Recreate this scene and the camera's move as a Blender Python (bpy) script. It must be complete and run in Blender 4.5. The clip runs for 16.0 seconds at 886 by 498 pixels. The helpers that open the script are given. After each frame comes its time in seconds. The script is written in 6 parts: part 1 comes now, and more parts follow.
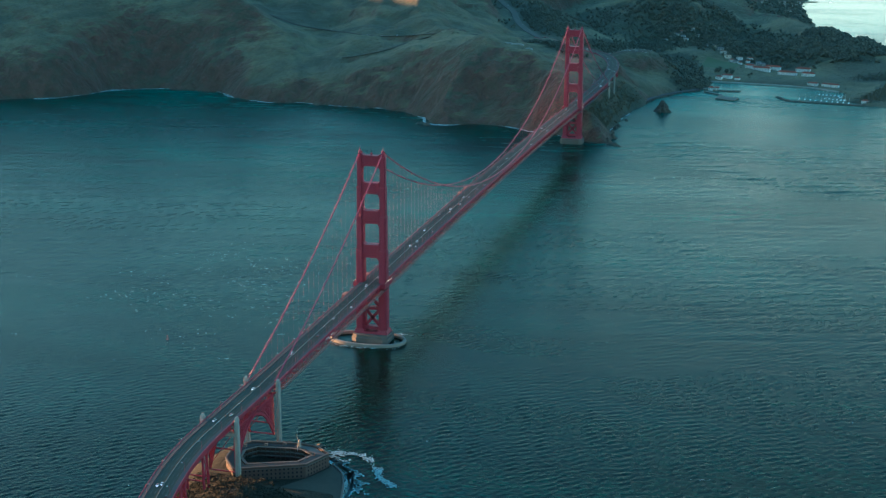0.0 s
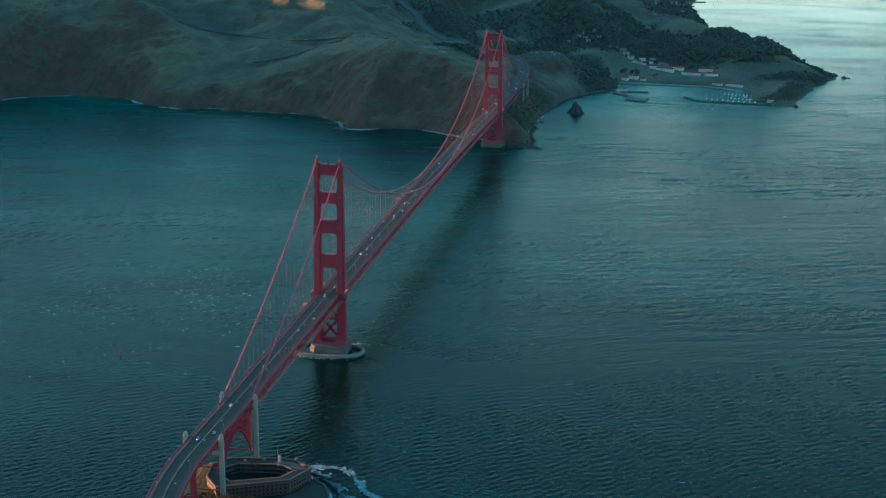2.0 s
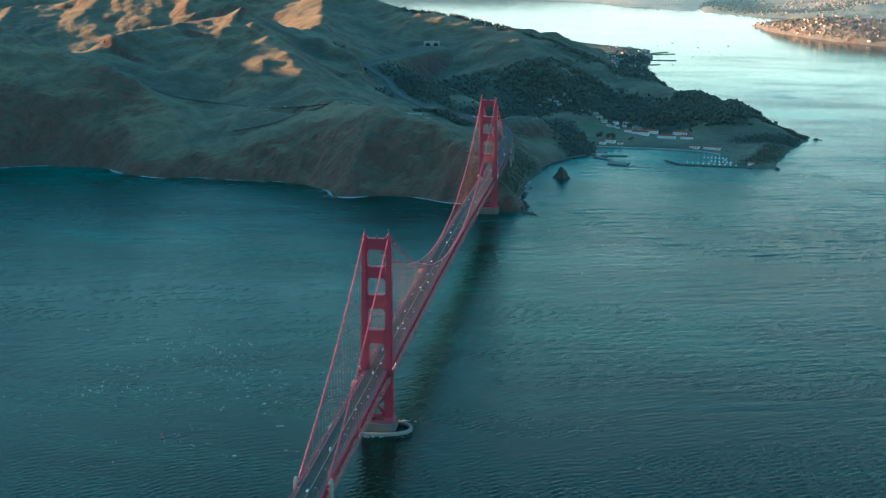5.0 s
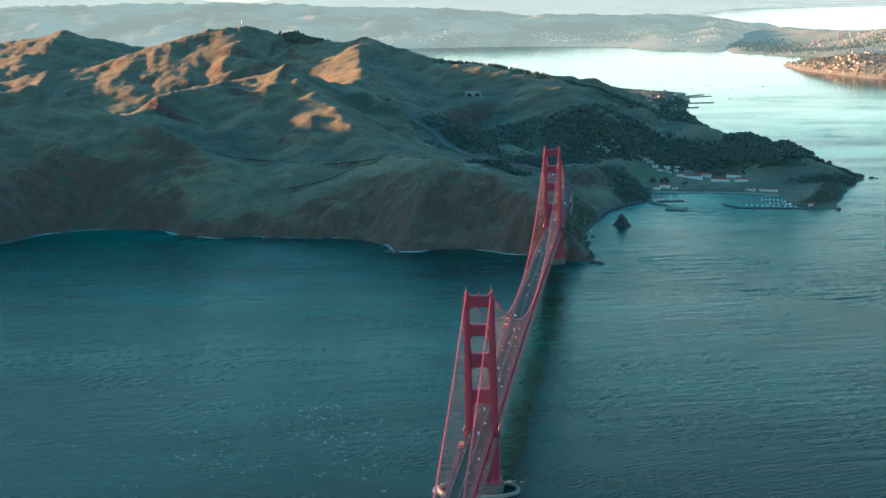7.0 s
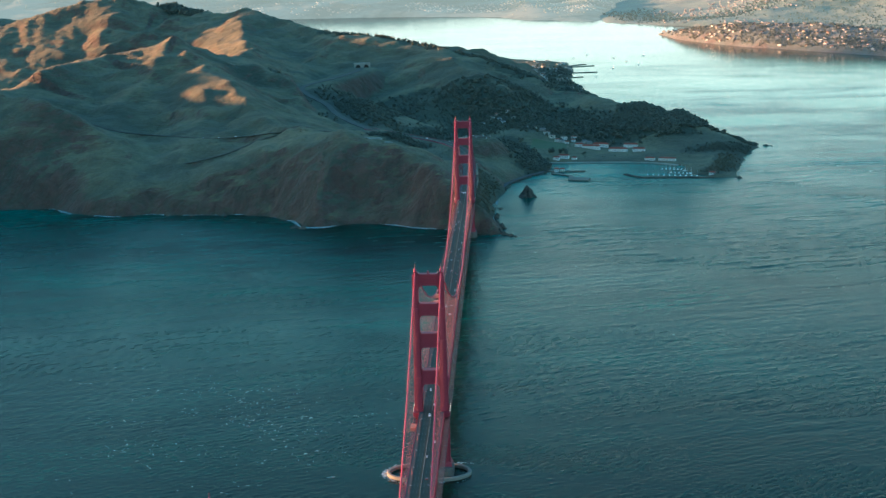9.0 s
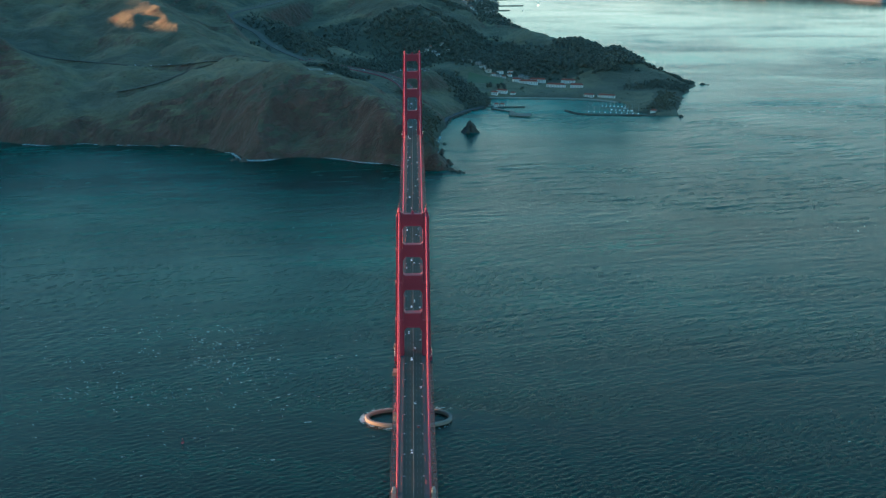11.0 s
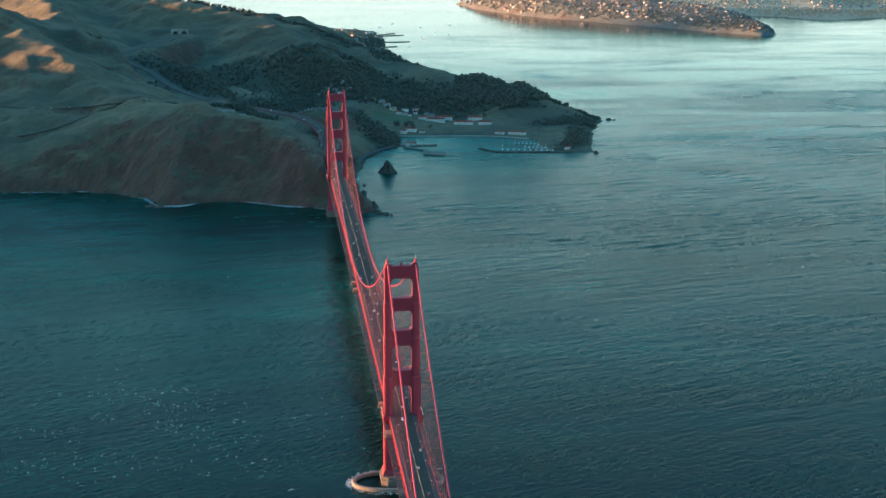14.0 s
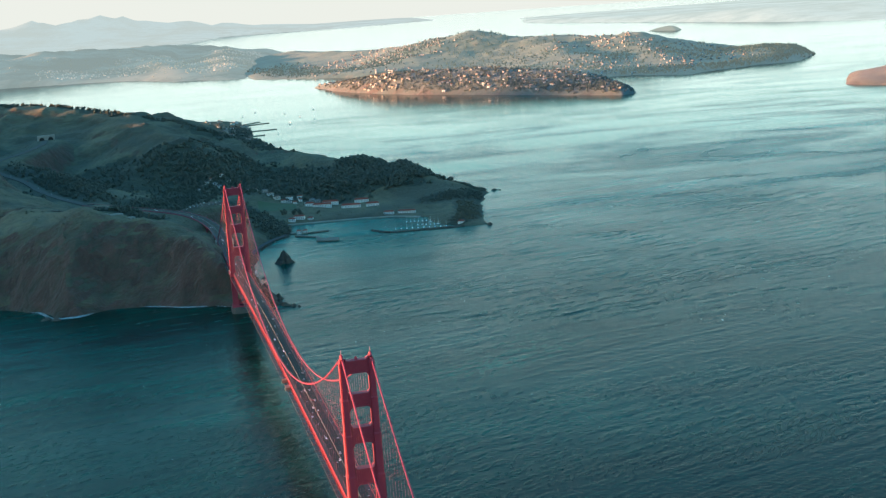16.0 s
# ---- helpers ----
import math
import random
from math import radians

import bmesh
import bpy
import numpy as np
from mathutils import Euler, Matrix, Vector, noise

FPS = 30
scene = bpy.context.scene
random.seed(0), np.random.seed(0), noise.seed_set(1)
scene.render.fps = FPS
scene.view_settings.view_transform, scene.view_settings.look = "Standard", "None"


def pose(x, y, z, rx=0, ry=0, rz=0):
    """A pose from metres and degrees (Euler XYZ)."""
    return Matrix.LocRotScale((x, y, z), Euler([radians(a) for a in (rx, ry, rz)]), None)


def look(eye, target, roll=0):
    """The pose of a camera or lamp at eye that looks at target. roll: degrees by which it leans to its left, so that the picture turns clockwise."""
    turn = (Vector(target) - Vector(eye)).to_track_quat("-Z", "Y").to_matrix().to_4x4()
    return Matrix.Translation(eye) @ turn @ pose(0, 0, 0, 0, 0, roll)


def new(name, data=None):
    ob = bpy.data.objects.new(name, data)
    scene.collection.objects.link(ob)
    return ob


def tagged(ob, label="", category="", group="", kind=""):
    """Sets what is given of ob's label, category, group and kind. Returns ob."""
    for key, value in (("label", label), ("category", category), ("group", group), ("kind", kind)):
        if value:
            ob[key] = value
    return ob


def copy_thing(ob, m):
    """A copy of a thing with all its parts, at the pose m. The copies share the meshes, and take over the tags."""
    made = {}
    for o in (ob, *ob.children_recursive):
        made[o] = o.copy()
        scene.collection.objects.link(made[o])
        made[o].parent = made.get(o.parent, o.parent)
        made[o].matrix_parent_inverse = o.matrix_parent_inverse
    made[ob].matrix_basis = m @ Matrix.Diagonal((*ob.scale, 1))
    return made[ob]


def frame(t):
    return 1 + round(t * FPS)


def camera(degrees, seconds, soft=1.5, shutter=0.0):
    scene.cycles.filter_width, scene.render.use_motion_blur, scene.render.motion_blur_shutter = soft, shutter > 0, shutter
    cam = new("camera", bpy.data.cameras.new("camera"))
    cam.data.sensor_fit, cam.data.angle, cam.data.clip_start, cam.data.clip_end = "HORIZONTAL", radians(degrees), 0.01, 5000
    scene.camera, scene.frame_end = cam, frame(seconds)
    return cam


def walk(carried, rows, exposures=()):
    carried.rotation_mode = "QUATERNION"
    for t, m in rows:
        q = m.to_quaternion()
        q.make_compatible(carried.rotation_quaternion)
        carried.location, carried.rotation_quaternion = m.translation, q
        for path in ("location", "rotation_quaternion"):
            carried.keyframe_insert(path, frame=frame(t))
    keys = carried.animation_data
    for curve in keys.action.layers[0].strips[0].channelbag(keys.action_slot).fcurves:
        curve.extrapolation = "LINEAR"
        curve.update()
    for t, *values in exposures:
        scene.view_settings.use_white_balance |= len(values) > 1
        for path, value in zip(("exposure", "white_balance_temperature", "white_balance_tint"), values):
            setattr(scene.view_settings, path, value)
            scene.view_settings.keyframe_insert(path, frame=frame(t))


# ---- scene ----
# Lengths below are true metres; one scene unit is 4 m, so that 19 km of bay stay inside the lens's clipping.
M = 0.25

# ---- camera: eye, target, roll ----
cam = camera(33.14, 16.0, 1.3, 0.3)
PATH = [
    (0, (520.1, -1591.6, 560.7), (265.51, -659.85, 301.77), 0.23),
    (0.5, (495.9, -1596.4, 562.5), (265.37, -659.35, 300.28), 0.18),
    (1, (471.7, -1600.4, 564.2), (265.09, -657.73, 302.08), 0.15),
    (1.5, (447.4, -1603.4, 565.9), (258.51, -657.27, 303.12), 0.19),
    (2, (423.1, -1605.6, 567.6), (251.13, -654.99, 309.04), 0.38),
    (2.5, (398.8, -1606.7, 569.1), (228.04, -653.28, 320.49), 0.23),
    (3, (374.5, -1606.9, 570.5), (215.73, -647.45, 337.46), 0.11),
    (3.5, (350.3, -1606.0, 571.8), (198.15, -643.27, 348.19), -0.18),
    (4, (326.1, -1604.1, 573.0), (183.76, -639.20, 352.31), 0.26),
    (6.3, (215.8, -1582.3, 576.2), (108.84, -611.63, 360.84), -0.42),
    (6.5, (206.3, -1579.4, 576.3), (92.89, -607.82, 368.54), -0.82),
    (7, (182.7, -1571.5, 576.6), (46.16, -598.63, 389.72), -1.68),
    (7.5, (159.3, -1562.7, 576.6), (21.28, -587.78, 401.78), -2.34),
    (8, (136.0, -1553.0, 576.5), (24.22, -577.02, 389.33), -2.13),
    (8.5, (112.8, -1542.4, 576.3), (31.20, -565.91, 376.95), -1.79),
    (9, (89.9, -1531.1, 576.0), (43.24, -554.17, 367.65), -1.67),
    (9.5, (67.2, -1519.1, 575.6), (52.92, -544.52, 351.86), -1.33),
    (9.7, (58.2, -1514.1, 575.4), (54.24, -541.73, 341.83), -0.87),
    (11.8, (-34.1, -1456.4, 573.1), (0.66, -490.58, 316.15), -0.08),
    (12, (-42.7, -1450.5, 572.9), (-0.78, -485.31, 314.82), -0.03),
    (12.5, (-63.8, -1435.8, 572.4), (-2.61, -471.79, 313.49), 0.24),
    (13, (-84.5, -1420.8, 572.0), (-8.97, -457.28, 315.45), 0.33),
    (13.5, (-105.0, -1405.9, 571.8), (-16.65, -441.43, 322.88), 0.29),
    (14, (-125.0, -1391.1, 571.7), (-10.04, -425.09, 340.19), 0.03),
    (14.5, (-144.7, -1376.5, 571.9), (5.20, -410.22, 362.43), -1.41),
    (15, (-164.0, -1362.2, 572.4), (19.06, -397.98, 380.68), -2.92),
    (15.5, (-182.8, -1348.4, 573.1), (15.76, -385.86, 388.75), -3.53),
    (16, (-201.3, -1335.3, 574.2), (8.51, -375.02, 390.19), -4.07),
]
EXPOSURES = [(0.0, 3.19, 6050, -25), (1.0, 2.97, 6000, -25), (2.0, 2.82, 5950, -25), (3.0, 2.77, 5900, -24), (3.5, 2.27, 5900, -24), (4.0, 3.17, 5850, -25), (6.5, 3.17, 5950, -24), (7.5, 3.27, 6100, -22), (9.0, 3.12, 6050, -22), (9.5, 3.02, 6000, -22), (12.5, 2.93, 6200, -18), (14.5, 2.97, 6150, -19), (16.0, 2.97, 6100, -19)]
walk(cam, [(t, look([v * M for v in e], [v * M for v in q], r)) for t, e, q, r in PATH], EXPOSURES)

# ---- light: low sun over the ocean, clear hazy sky ----
SUN_AZ, SUN_EL = radians(-78), radians(2.9)       # azimuth from the bridge's axis, clockwise
sun_way = Vector((math.sin(SUN_AZ) * math.cos(SUN_EL), math.cos(SUN_AZ) * math.cos(SUN_EL), math.sin(SUN_EL)))
world = bpy.data.worlds.new("sky")
scene.world = world
world.use_nodes = True
wt = world.node_tree
sky = wt.nodes.new("ShaderNodeTexSky")
sky.sky_type = 'NISHITA'
sky.sun_disc = False
sky.sun_elevation, sky.sun_rotation = SUN_EL, SUN_AZ
sky.altitude, sky.air_density, sky.dust_density, sky.ozone_density = 300, 1.35, 1.5, 3.7
wt.nodes["Background"].inputs["Strength"].default_value = 0.15
# pale marine haze low over the horizon, all the way round
way, height = wt.nodes.new("ShaderNodeTexCoord"), wt.nodes.new("ShaderNodeSeparateXYZ")
wt.links.new(way.outputs["Generated"], height.inputs[0])
fade = wt.nodes.new("ShaderNodeValToRGB")
while len(fade.color_ramp.elements) < 4:
    fade.color_ramp.elements.new(0.5)
for k, (p, c) in zip(fade.color_ramp.elements, ((0.0, 1.0), (0.063, 0.93), (0.11, 0.52), (0.18, 0.0))):
    k.position, k.color = p, (c, c, c, 1)
wt.links.new(height.outputs["Z"], fade.inputs[0])
veil = wt.nodes.new("ShaderNodeValToRGB")
veil.color_ramp.elements.new(0.5)
veil.color_ramp.elements.new(0.6)
for k, (p, c) in zip(veil.color_ramp.elements, ((0.0, (0.352, 0.294, 0.302, 1)), (0.03, (0.392, 0.332, 0.346, 1)), (0.076, (1.12, 1.03, 1.06, 1)), (0.12, (0.50, 0.76, 0.84, 1)))):
    k.position, k.color = p, c
wt.links.new(height.outputs["Z"], veil.inputs[0])
bright = wt.nodes.new("ShaderNodeVectorMath")
bright.operation = 'SCALE'
bright.inputs["Scale"].default_value = 2.4
wt.links.new(veil.outputs[0], bright.inputs[0])
haze = wt.nodes.new("ShaderNodeMix")
haze.data_type = 'RGBA'
wt.links.new(bright.outputs[0], haze.inputs[7])
wt.links.new(fade.outputs[0], haze.inputs[0])
wt.links.new(sky.outputs[0], haze.inputs[6])
wt.links.new(haze.outputs[2], wt.nodes["Background"].inputs["Color"])
lamp = bpy.data.lights.new("sun", 'SUN')
lamp.energy, lamp.angle, lamp.color = 3.3, radians(1.8), (1.0, 0.41, 0.22)
sun = new("sun", lamp)
sun.matrix_world = look(sun_way * 4000, (0, 0, 0))


# ---- materials ----
def mat(name, base, rough=0.7, metal=0.0, spec=0.5):
    m = bpy.data.materials.new(name)
    m.use_nodes = True
    b = m.node_tree.nodes["Principled BSDF"]
    b.inputs["Base Color"].default_value = (*base, 1)
    b.inputs["Roughness"].default_value = rough
    b.inputs["Metallic"].default_value = metal
    b.inputs["Specular IOR Level"].default_value = spec
    return m, m.node_tree.nodes, m.node_tree.links, b


def coords(nodes, links, scale=(1, 1, 1)):
    """World-aligned coordinates in true metres times scale."""
    geo = nodes.new("ShaderNodeNewGeometry")
    vm = nodes.new("ShaderNodeVectorMath")
    vm.operation = 'MULTIPLY'
    vm.inputs[1].default_value = [s / M for s in scale]
    links.new(geo.outputs["Position"], vm.inputs[0])
    return vm.outputs[0]


def fbm(nodes, links, vec, scale, detail=4.0, rough=0.55, warp=0.0):
    n = nodes.new("ShaderNodeTexNoise")
    n.inputs["Scale"].default_value = scale
    n.inputs["Detail"].default_value = detail
    n.inputs["Roughness"].default_value = rough
    n.inputs["Distortion"].default_value = warp
    links.new(vec, n.inputs["Vector"])
    return n.outputs["Fac"]


def ramp(nodes, links, fac, stops):
    r = nodes.new("ShaderNodeValToRGB")
    e = r.color_ramp.elements
    while len(e) < len(stops):
        e.new(0.5)
    for k, (p, c) in zip(e, stops):
        k.position = p
        k.color = (*c, 1) if len(c) == 3 else c
    links.new(fac, r.inputs["Fac"])
    return r.outputs["Color"]


def mix(nodes, links, fac, a, b, kind='MIX'):
    x = nodes.new("ShaderNodeMix")
    x.data_type, x.blend_type = 'RGBA', kind
    for sock, v in ((x.inputs[0], fac), (x.inputs[6], a), (x.inputs[7], b)):
        if isinstance(v, (int, float)):
            sock.default_value = v
        elif isinstance(v, tuple):
            sock.default_value = (*v, 1)
        else:
            links.new(v, sock)
    return x.outputs[2]


def math_node(nodes, links, op, a, b=0.0, clamp=False):
    x = nodes.new("ShaderNodeMath")
    x.operation, x.use_clamp = op, clamp
    for sock, v in zip(x.inputs, (a, b)):
        if isinstance(v, (int, float)):
            sock.default_value = v
        else:
            links.new(v, sock)
    return x.outputs[0]


def bump(nodes, links, height, strength, distance, onto, normal=None):
    x = nodes.new("ShaderNodeBump")
    x.inputs["Strength"].default_value = strength
    x.inputs["Distance"].default_value = distance * M
    links.new(height, x.inputs["Height"])
    if normal is not None:
        links.new(normal, x.inputs["Normal"])
    if onto is not None:
        links.new(x.outputs[0], onto.inputs["Normal"])
    return x.outputs[0]


def simple(name, base, rough=0.7, metal=0.0, grain=0.5, scale=0.3, spread=0.25, dark=0.6):
    """A painted or mineral surface: two scales of tone and a fine relief."""
    m, n, l, b = mat(name, base, rough, metal)
    v = coords(n, l)
    big, fine = fbm(n, l, v, scale * 0.12, 3), fbm(n, l, v, scale, 5, 0.65)
    tone = mix(n, l, 0.5, ramp(n, l, big, [(0.3, (dark,) * 3), (0.7, (1, 1, 1))]), ramp(n, l, fine, [(0.25, (1 - spread,) * 3), (0.75, (1 + spread,) * 3)]), 'MULTIPLY')
    l.new(mix(n, l, 1.0, base, tone, 'MULTIPLY'), b.inputs["Base Color"])
    bump(n, l, fine, grain, 0.3, b)
    return m


def varied(name, colours, rough=0.5, metal=0.0, coat=0.0):
    """One of several colours, object by object."""
    m, n, l, b = mat(name, colours[0], rough, metal)
    info = n.new("ShaderNodeObjectInfo")
    r = n.new("ShaderNodeValToRGB")
    r.color_ramp.interpolation = 'CONSTANT'
    e = r.color_ramp.elements
    while len(e) < len(colours):
        e.new(0.5)
    for i, c in enumerate(colours):
        e[i].position, e[i].color = i / len(colours), (*c, 1)
    l.new(info.outputs["Random"], r.inputs["Fac"])
    l.new(r.outputs["Color"], b.inputs["Base Color"])
    b.inputs["Coat Weight"].default_value = coat
    return m


def water_material():
    m, n, l, b = mat("bay_water", (0.01, 0.075, 0.06), 0.12)
    b.inputs["IOR"].default_value = 1.333
    b.inputs["Specular IOR Level"].default_value = 0.13
    v = coords(n, l)
    # currents: long smooth slicks and thin tide lines that run across the strait
    slick = fbm(n, l, coords(n, l, (0.0011, 0.0028, 1)), 1.0, 5, 0.55, 1.6)
    vein = fbm(n, l, coords(n, l, (0.0013, 0.0032, 1)), 1.0, 4, 0.5, 3.0)
    thin = math_node(n, l, 'ABSOLUTE', math_node(n, l, 'SUBTRACT', vein, 0.5))
    line = ramp(n, l, thin, [(0.0, (0.55,) * 3), (0.018, (0.8,) * 3), (0.05, (1, 1, 1))])
    murk = fbm(n, l, coords(n, l, (0.0016, 0.0024, 1)), 1.0, 4, 0.5, 0.8)
    deep = ramp(n, l, murk, [(0.32, (0.0012, 0.010, 0.0062)), (0.55, (0.0017, 0.015, 0.0095)), (0.72, (0.003, 0.023, 0.015))])
    sep = n.new("ShaderNodeSeparateXYZ")
    l.new(v, sep.inputs[0])
    # the body colour is scaled up towards the north, in uneven patches
    north_fade = math_node(n, l, 'ADD', math_node(n, l, 'DIVIDE', sep.outputs["Y"], 2400.0), math_node(n, l, 'MULTIPLY', math_node(n, l, 'SUBTRACT', vein, 0.5), 0.9))
    north_tint = ramp(n, l, north_fade, [(0.0, (0.45, 0.92, 0.92)), (0.33, (0.7, 1.5, 1.6)), (0.66, (1.8, 4.4, 5.1)), (0.95, (1.8, 7.2, 9.0))])
    deep = mix(n, l, 1.0, deep, north_tint, 'MULTIPLY')
    deep = mix(n, l, 1.0, deep, ramp(n, l, vein, [(0.36, (0.72,) * 3), (0.62, (1.28,) * 3)]), 'MULTIPLY')
    lee = math_node(n, l, 'ADD', math_node(n, l, 'DIVIDE', sep.outputs["Y"], 5200.0), math_node(n, l, 'MULTIPLY', math_node(n, l, 'SUBTRACT', slick, 0.5), 0.8))
    shelter = ramp(n, l, lee, [(0.2, (1, 1, 1)), (0.46, (0.50,) * 3), (0.66, (0.10,) * 3)])
    rough = math_node(n, l, 'ADD', math_node(n, l, 'MULTIPLY', shelter, 0.11), ramp(n, l, slick, [(0.38, (0.15,) * 3), (0.66, (0.06,) * 3)]))
    tide = fbm(n, l, coords(n, l, (0.0005, 0.0017, 1)), 1.0, 2.5, 0.5, 1.4)
    rim = math_node(n, l, 'ABSOLUTE', math_node(n, l, 'SUBTRACT', tide, 0.5))
    seam = math_node(n, l, 'MULTIPLY', ramp(n, l, rim, [(0.0, (0.11,) * 3), (0.014, (0.05,) * 3), (0.06, (0, 0, 0))]), ramp(n, l, murk, [(0.42, (0, 0, 0)), (0.55, (1, 1, 1))]))
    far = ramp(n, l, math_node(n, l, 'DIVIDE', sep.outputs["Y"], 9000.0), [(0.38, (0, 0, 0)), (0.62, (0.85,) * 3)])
    l.new(mix(n, l, far, math_node(n, l, 'ADD', rough, seam), (0.11, 0.11, 0.11)), b.inputs["Roughness"])
    swell = fbm(n, l, coords(n, l, (0.022, 0.060, 1)), 1.0, 3, 0.5, 0.3)
    chop = fbm(n, l, coords(n, l, (0.085, 0.16, 1)), 1.0, 4, 0.6, 0.5)
    turn = n.new("ShaderNodeMapping")
    turn.inputs["Rotation"].default_value = (0, 0, radians(-24))
    turn.inputs["Scale"].default_value = (0.11, 0.30, 1)
    l.new(v, turn.inputs["Vector"])
    fine = fbm(n, l, turn.outputs[0], 1.0, 3, 0.6, 0.4)
    calm = ramp(n, l, slick, [(0.38, (1, 1, 1)), (0.66, (0.75,) * 3)])
    h = math_node(n, l, 'ADD', math_node(n, l, 'MULTIPLY', swell, 0.6), math_node(n, l, 'ADD', math_node(n, l, 'MULTIPLY', chop, 1.6), math_node(n, l, 'MULTIPLY', fine, 1.5)))
    h = math_node(n, l, 'SUBTRACT', h, 1.85)
    h = math_node(n, l, 'MULTIPLY', math_node(n, l, 'MULTIPLY', math_node(n, l, 'MULTIPLY', h, calm), line), shelter)
    h = math_node(n, l, 'MULTIPLY', h, ramp(n, l, math_node(n, l, 'DIVIDE', sep.outputs["Y"], 3000.0), [(0.05, (0.75,) * 3), (0.22, (1.0,) * 3), (0.5, (2.2,) * 3)]))
    bump(n, l, h, 1.0, 0.35, b)
    # wave light painted into the colour: crests of the noise lighter, troughs darker
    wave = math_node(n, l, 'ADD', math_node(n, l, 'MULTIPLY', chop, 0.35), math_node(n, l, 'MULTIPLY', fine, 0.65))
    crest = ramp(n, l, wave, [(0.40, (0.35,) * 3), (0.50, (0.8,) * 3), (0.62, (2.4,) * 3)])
    crest = mix(n, l, ramp(n, l, north_fade, [(0.10, (0, 0, 0)), (0.55, (0.9,) * 3)]), crest, (0.95, 0.95, 0.95))
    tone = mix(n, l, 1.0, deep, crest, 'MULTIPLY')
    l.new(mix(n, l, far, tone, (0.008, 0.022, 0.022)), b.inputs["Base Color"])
    return m


def land_material(name, grass, scrub, rock, pale, rock_from=0.72, haze_sheen=0.105, relief=6.0, tint=(1.0, 0.90, 0.78), air=0.0):
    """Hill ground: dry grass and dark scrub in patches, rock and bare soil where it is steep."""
    m, n, l, b = mat(name, grass, 0.95, 0, 0.15)
    # a sheen on the dry stalks, raised to imitate haze at a slant
    b.inputs["Sheen Weight"].default_value, b.inputs["Sheen Roughness"].default_value = haze_sheen, 0.6
    b.inputs["Sheen Tint"].default_value = (*tint, 1)
    v = coords(n, l)
    patch = fbm(n, l, v, 0.0055, 7, 0.6, 0.8)
    tuft = fbm(n, l, v, 0.035, 6, 0.7, 0.3)
    grain = fbm(n, l, v, 0.16, 4, 0.7, 0.2)
    streak = fbm(n, l, coords(n, l, (0.04, 0.04, 0.006)), 1.0, 6, 0.62, 0.5)
    green = mix(n, l, ramp(n, l, patch, [(0.38, (0, 0, 0)), (0.60, (1, 1, 1))]), grass, scrub)
    green = mix(n, l, ramp(n, l, tuft, [(0.36, (0.6,) * 3), (0.58, (0, 0, 0))]), green, scrub)
    green = mix(n, l, ramp(n, l, streak, [(0.60, (0, 0, 0)), (0.78, (0.35,) * 3)]), green, pale)
    green = mix(n, l, 1.0, green, ramp(n, l, grain, [(0.3, (0.78,) * 3), (0.7, (1.2,) * 3)]), 'MULTIPLY')
    stone = mix(n, l, ramp(n, l, streak, [(0.34, (0, 0, 0)), (0.66, (1, 1, 1))]), tuple(c * 0.55 for c in rock), rock)
    stone = mix(n, l, ramp(n, l, tuft, [(0.38, (0.55,) * 3), (0.56, (0, 0, 0))]), stone, scrub)
    geo = n.new("ShaderNodeNewGeometry")
    sep = n.new("ShaderNodeSeparateXYZ")
    l.new(geo.outputs["True Normal"], sep.inputs[0])
    steep = math_node(n, l, 'ADD', sep.outputs["Z"], math_node(n, l, 'MULTIPLY', math_node(n, l, 'SUBTRACT', patch, 0.5), 0.45))
    fac = ramp(n, l, steep, [(rock_from - 0.09, (1, 1, 1)), (rock_from + 0.09, (0, 0, 0))])
    l.new(mix(n, l, fac, green, stone), b.inputs["Base Color"])
    rough = math_node(n, l, 'ADD', math_node(n, l, 'MULTIPLY', tuft, 0.9), math_node(n, l, 'MULTIPLY', grain, 0.35))
    rough = math_node(n, l, 'ADD', rough, math_node(n, l, 'MULTIPLY', math_node(n, l, 'MULTIPLY', streak, fac), 2.4))
    bump(n, l, rough, 1.0, relief, b)
    # haze before far ground, put in as a faint emission
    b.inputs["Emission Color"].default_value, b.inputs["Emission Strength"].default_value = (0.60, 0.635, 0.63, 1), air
    return m


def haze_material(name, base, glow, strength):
    """Things so far off that only lit air shows: that haze is painted as emission."""
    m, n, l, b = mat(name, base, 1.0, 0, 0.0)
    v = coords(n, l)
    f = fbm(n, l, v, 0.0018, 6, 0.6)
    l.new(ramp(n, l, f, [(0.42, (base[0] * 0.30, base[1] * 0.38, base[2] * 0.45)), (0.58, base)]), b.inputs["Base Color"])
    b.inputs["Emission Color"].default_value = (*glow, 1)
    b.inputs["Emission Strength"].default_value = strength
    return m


def leaf_material(name, dark, light, haze_sheen=0.08):
    m, n, l, b = mat(name, dark, 0.9, 0, 0.2)
    v = coords(n, l)
    geo = n.new("ShaderNodeNewGeometry")
    isl = math_node(n, l, 'MULTIPLY', geo.outputs["Random Per Island"], 0.6)
    f = math_node(n, l, 'ADD', isl, math_node(n, l, 'MULTIPLY', fbm(n, l, v, 0.5, 4, 0.7), 0.5))
    l.new(ramp(n, l, f, [(0.2, dark), (0.8, light)]), b.inputs["Base Color"])
    bump(n, l, fbm(n, l, v, 0.9, 3, 0.7), 1.0, 1.5, b)
    # sheen pales the leaves in imitation of haze
    b.inputs["Sheen Weight"].default_value, b.inputs["Sheen Roughness"].default_value = haze_sheen, 0.6
    return m


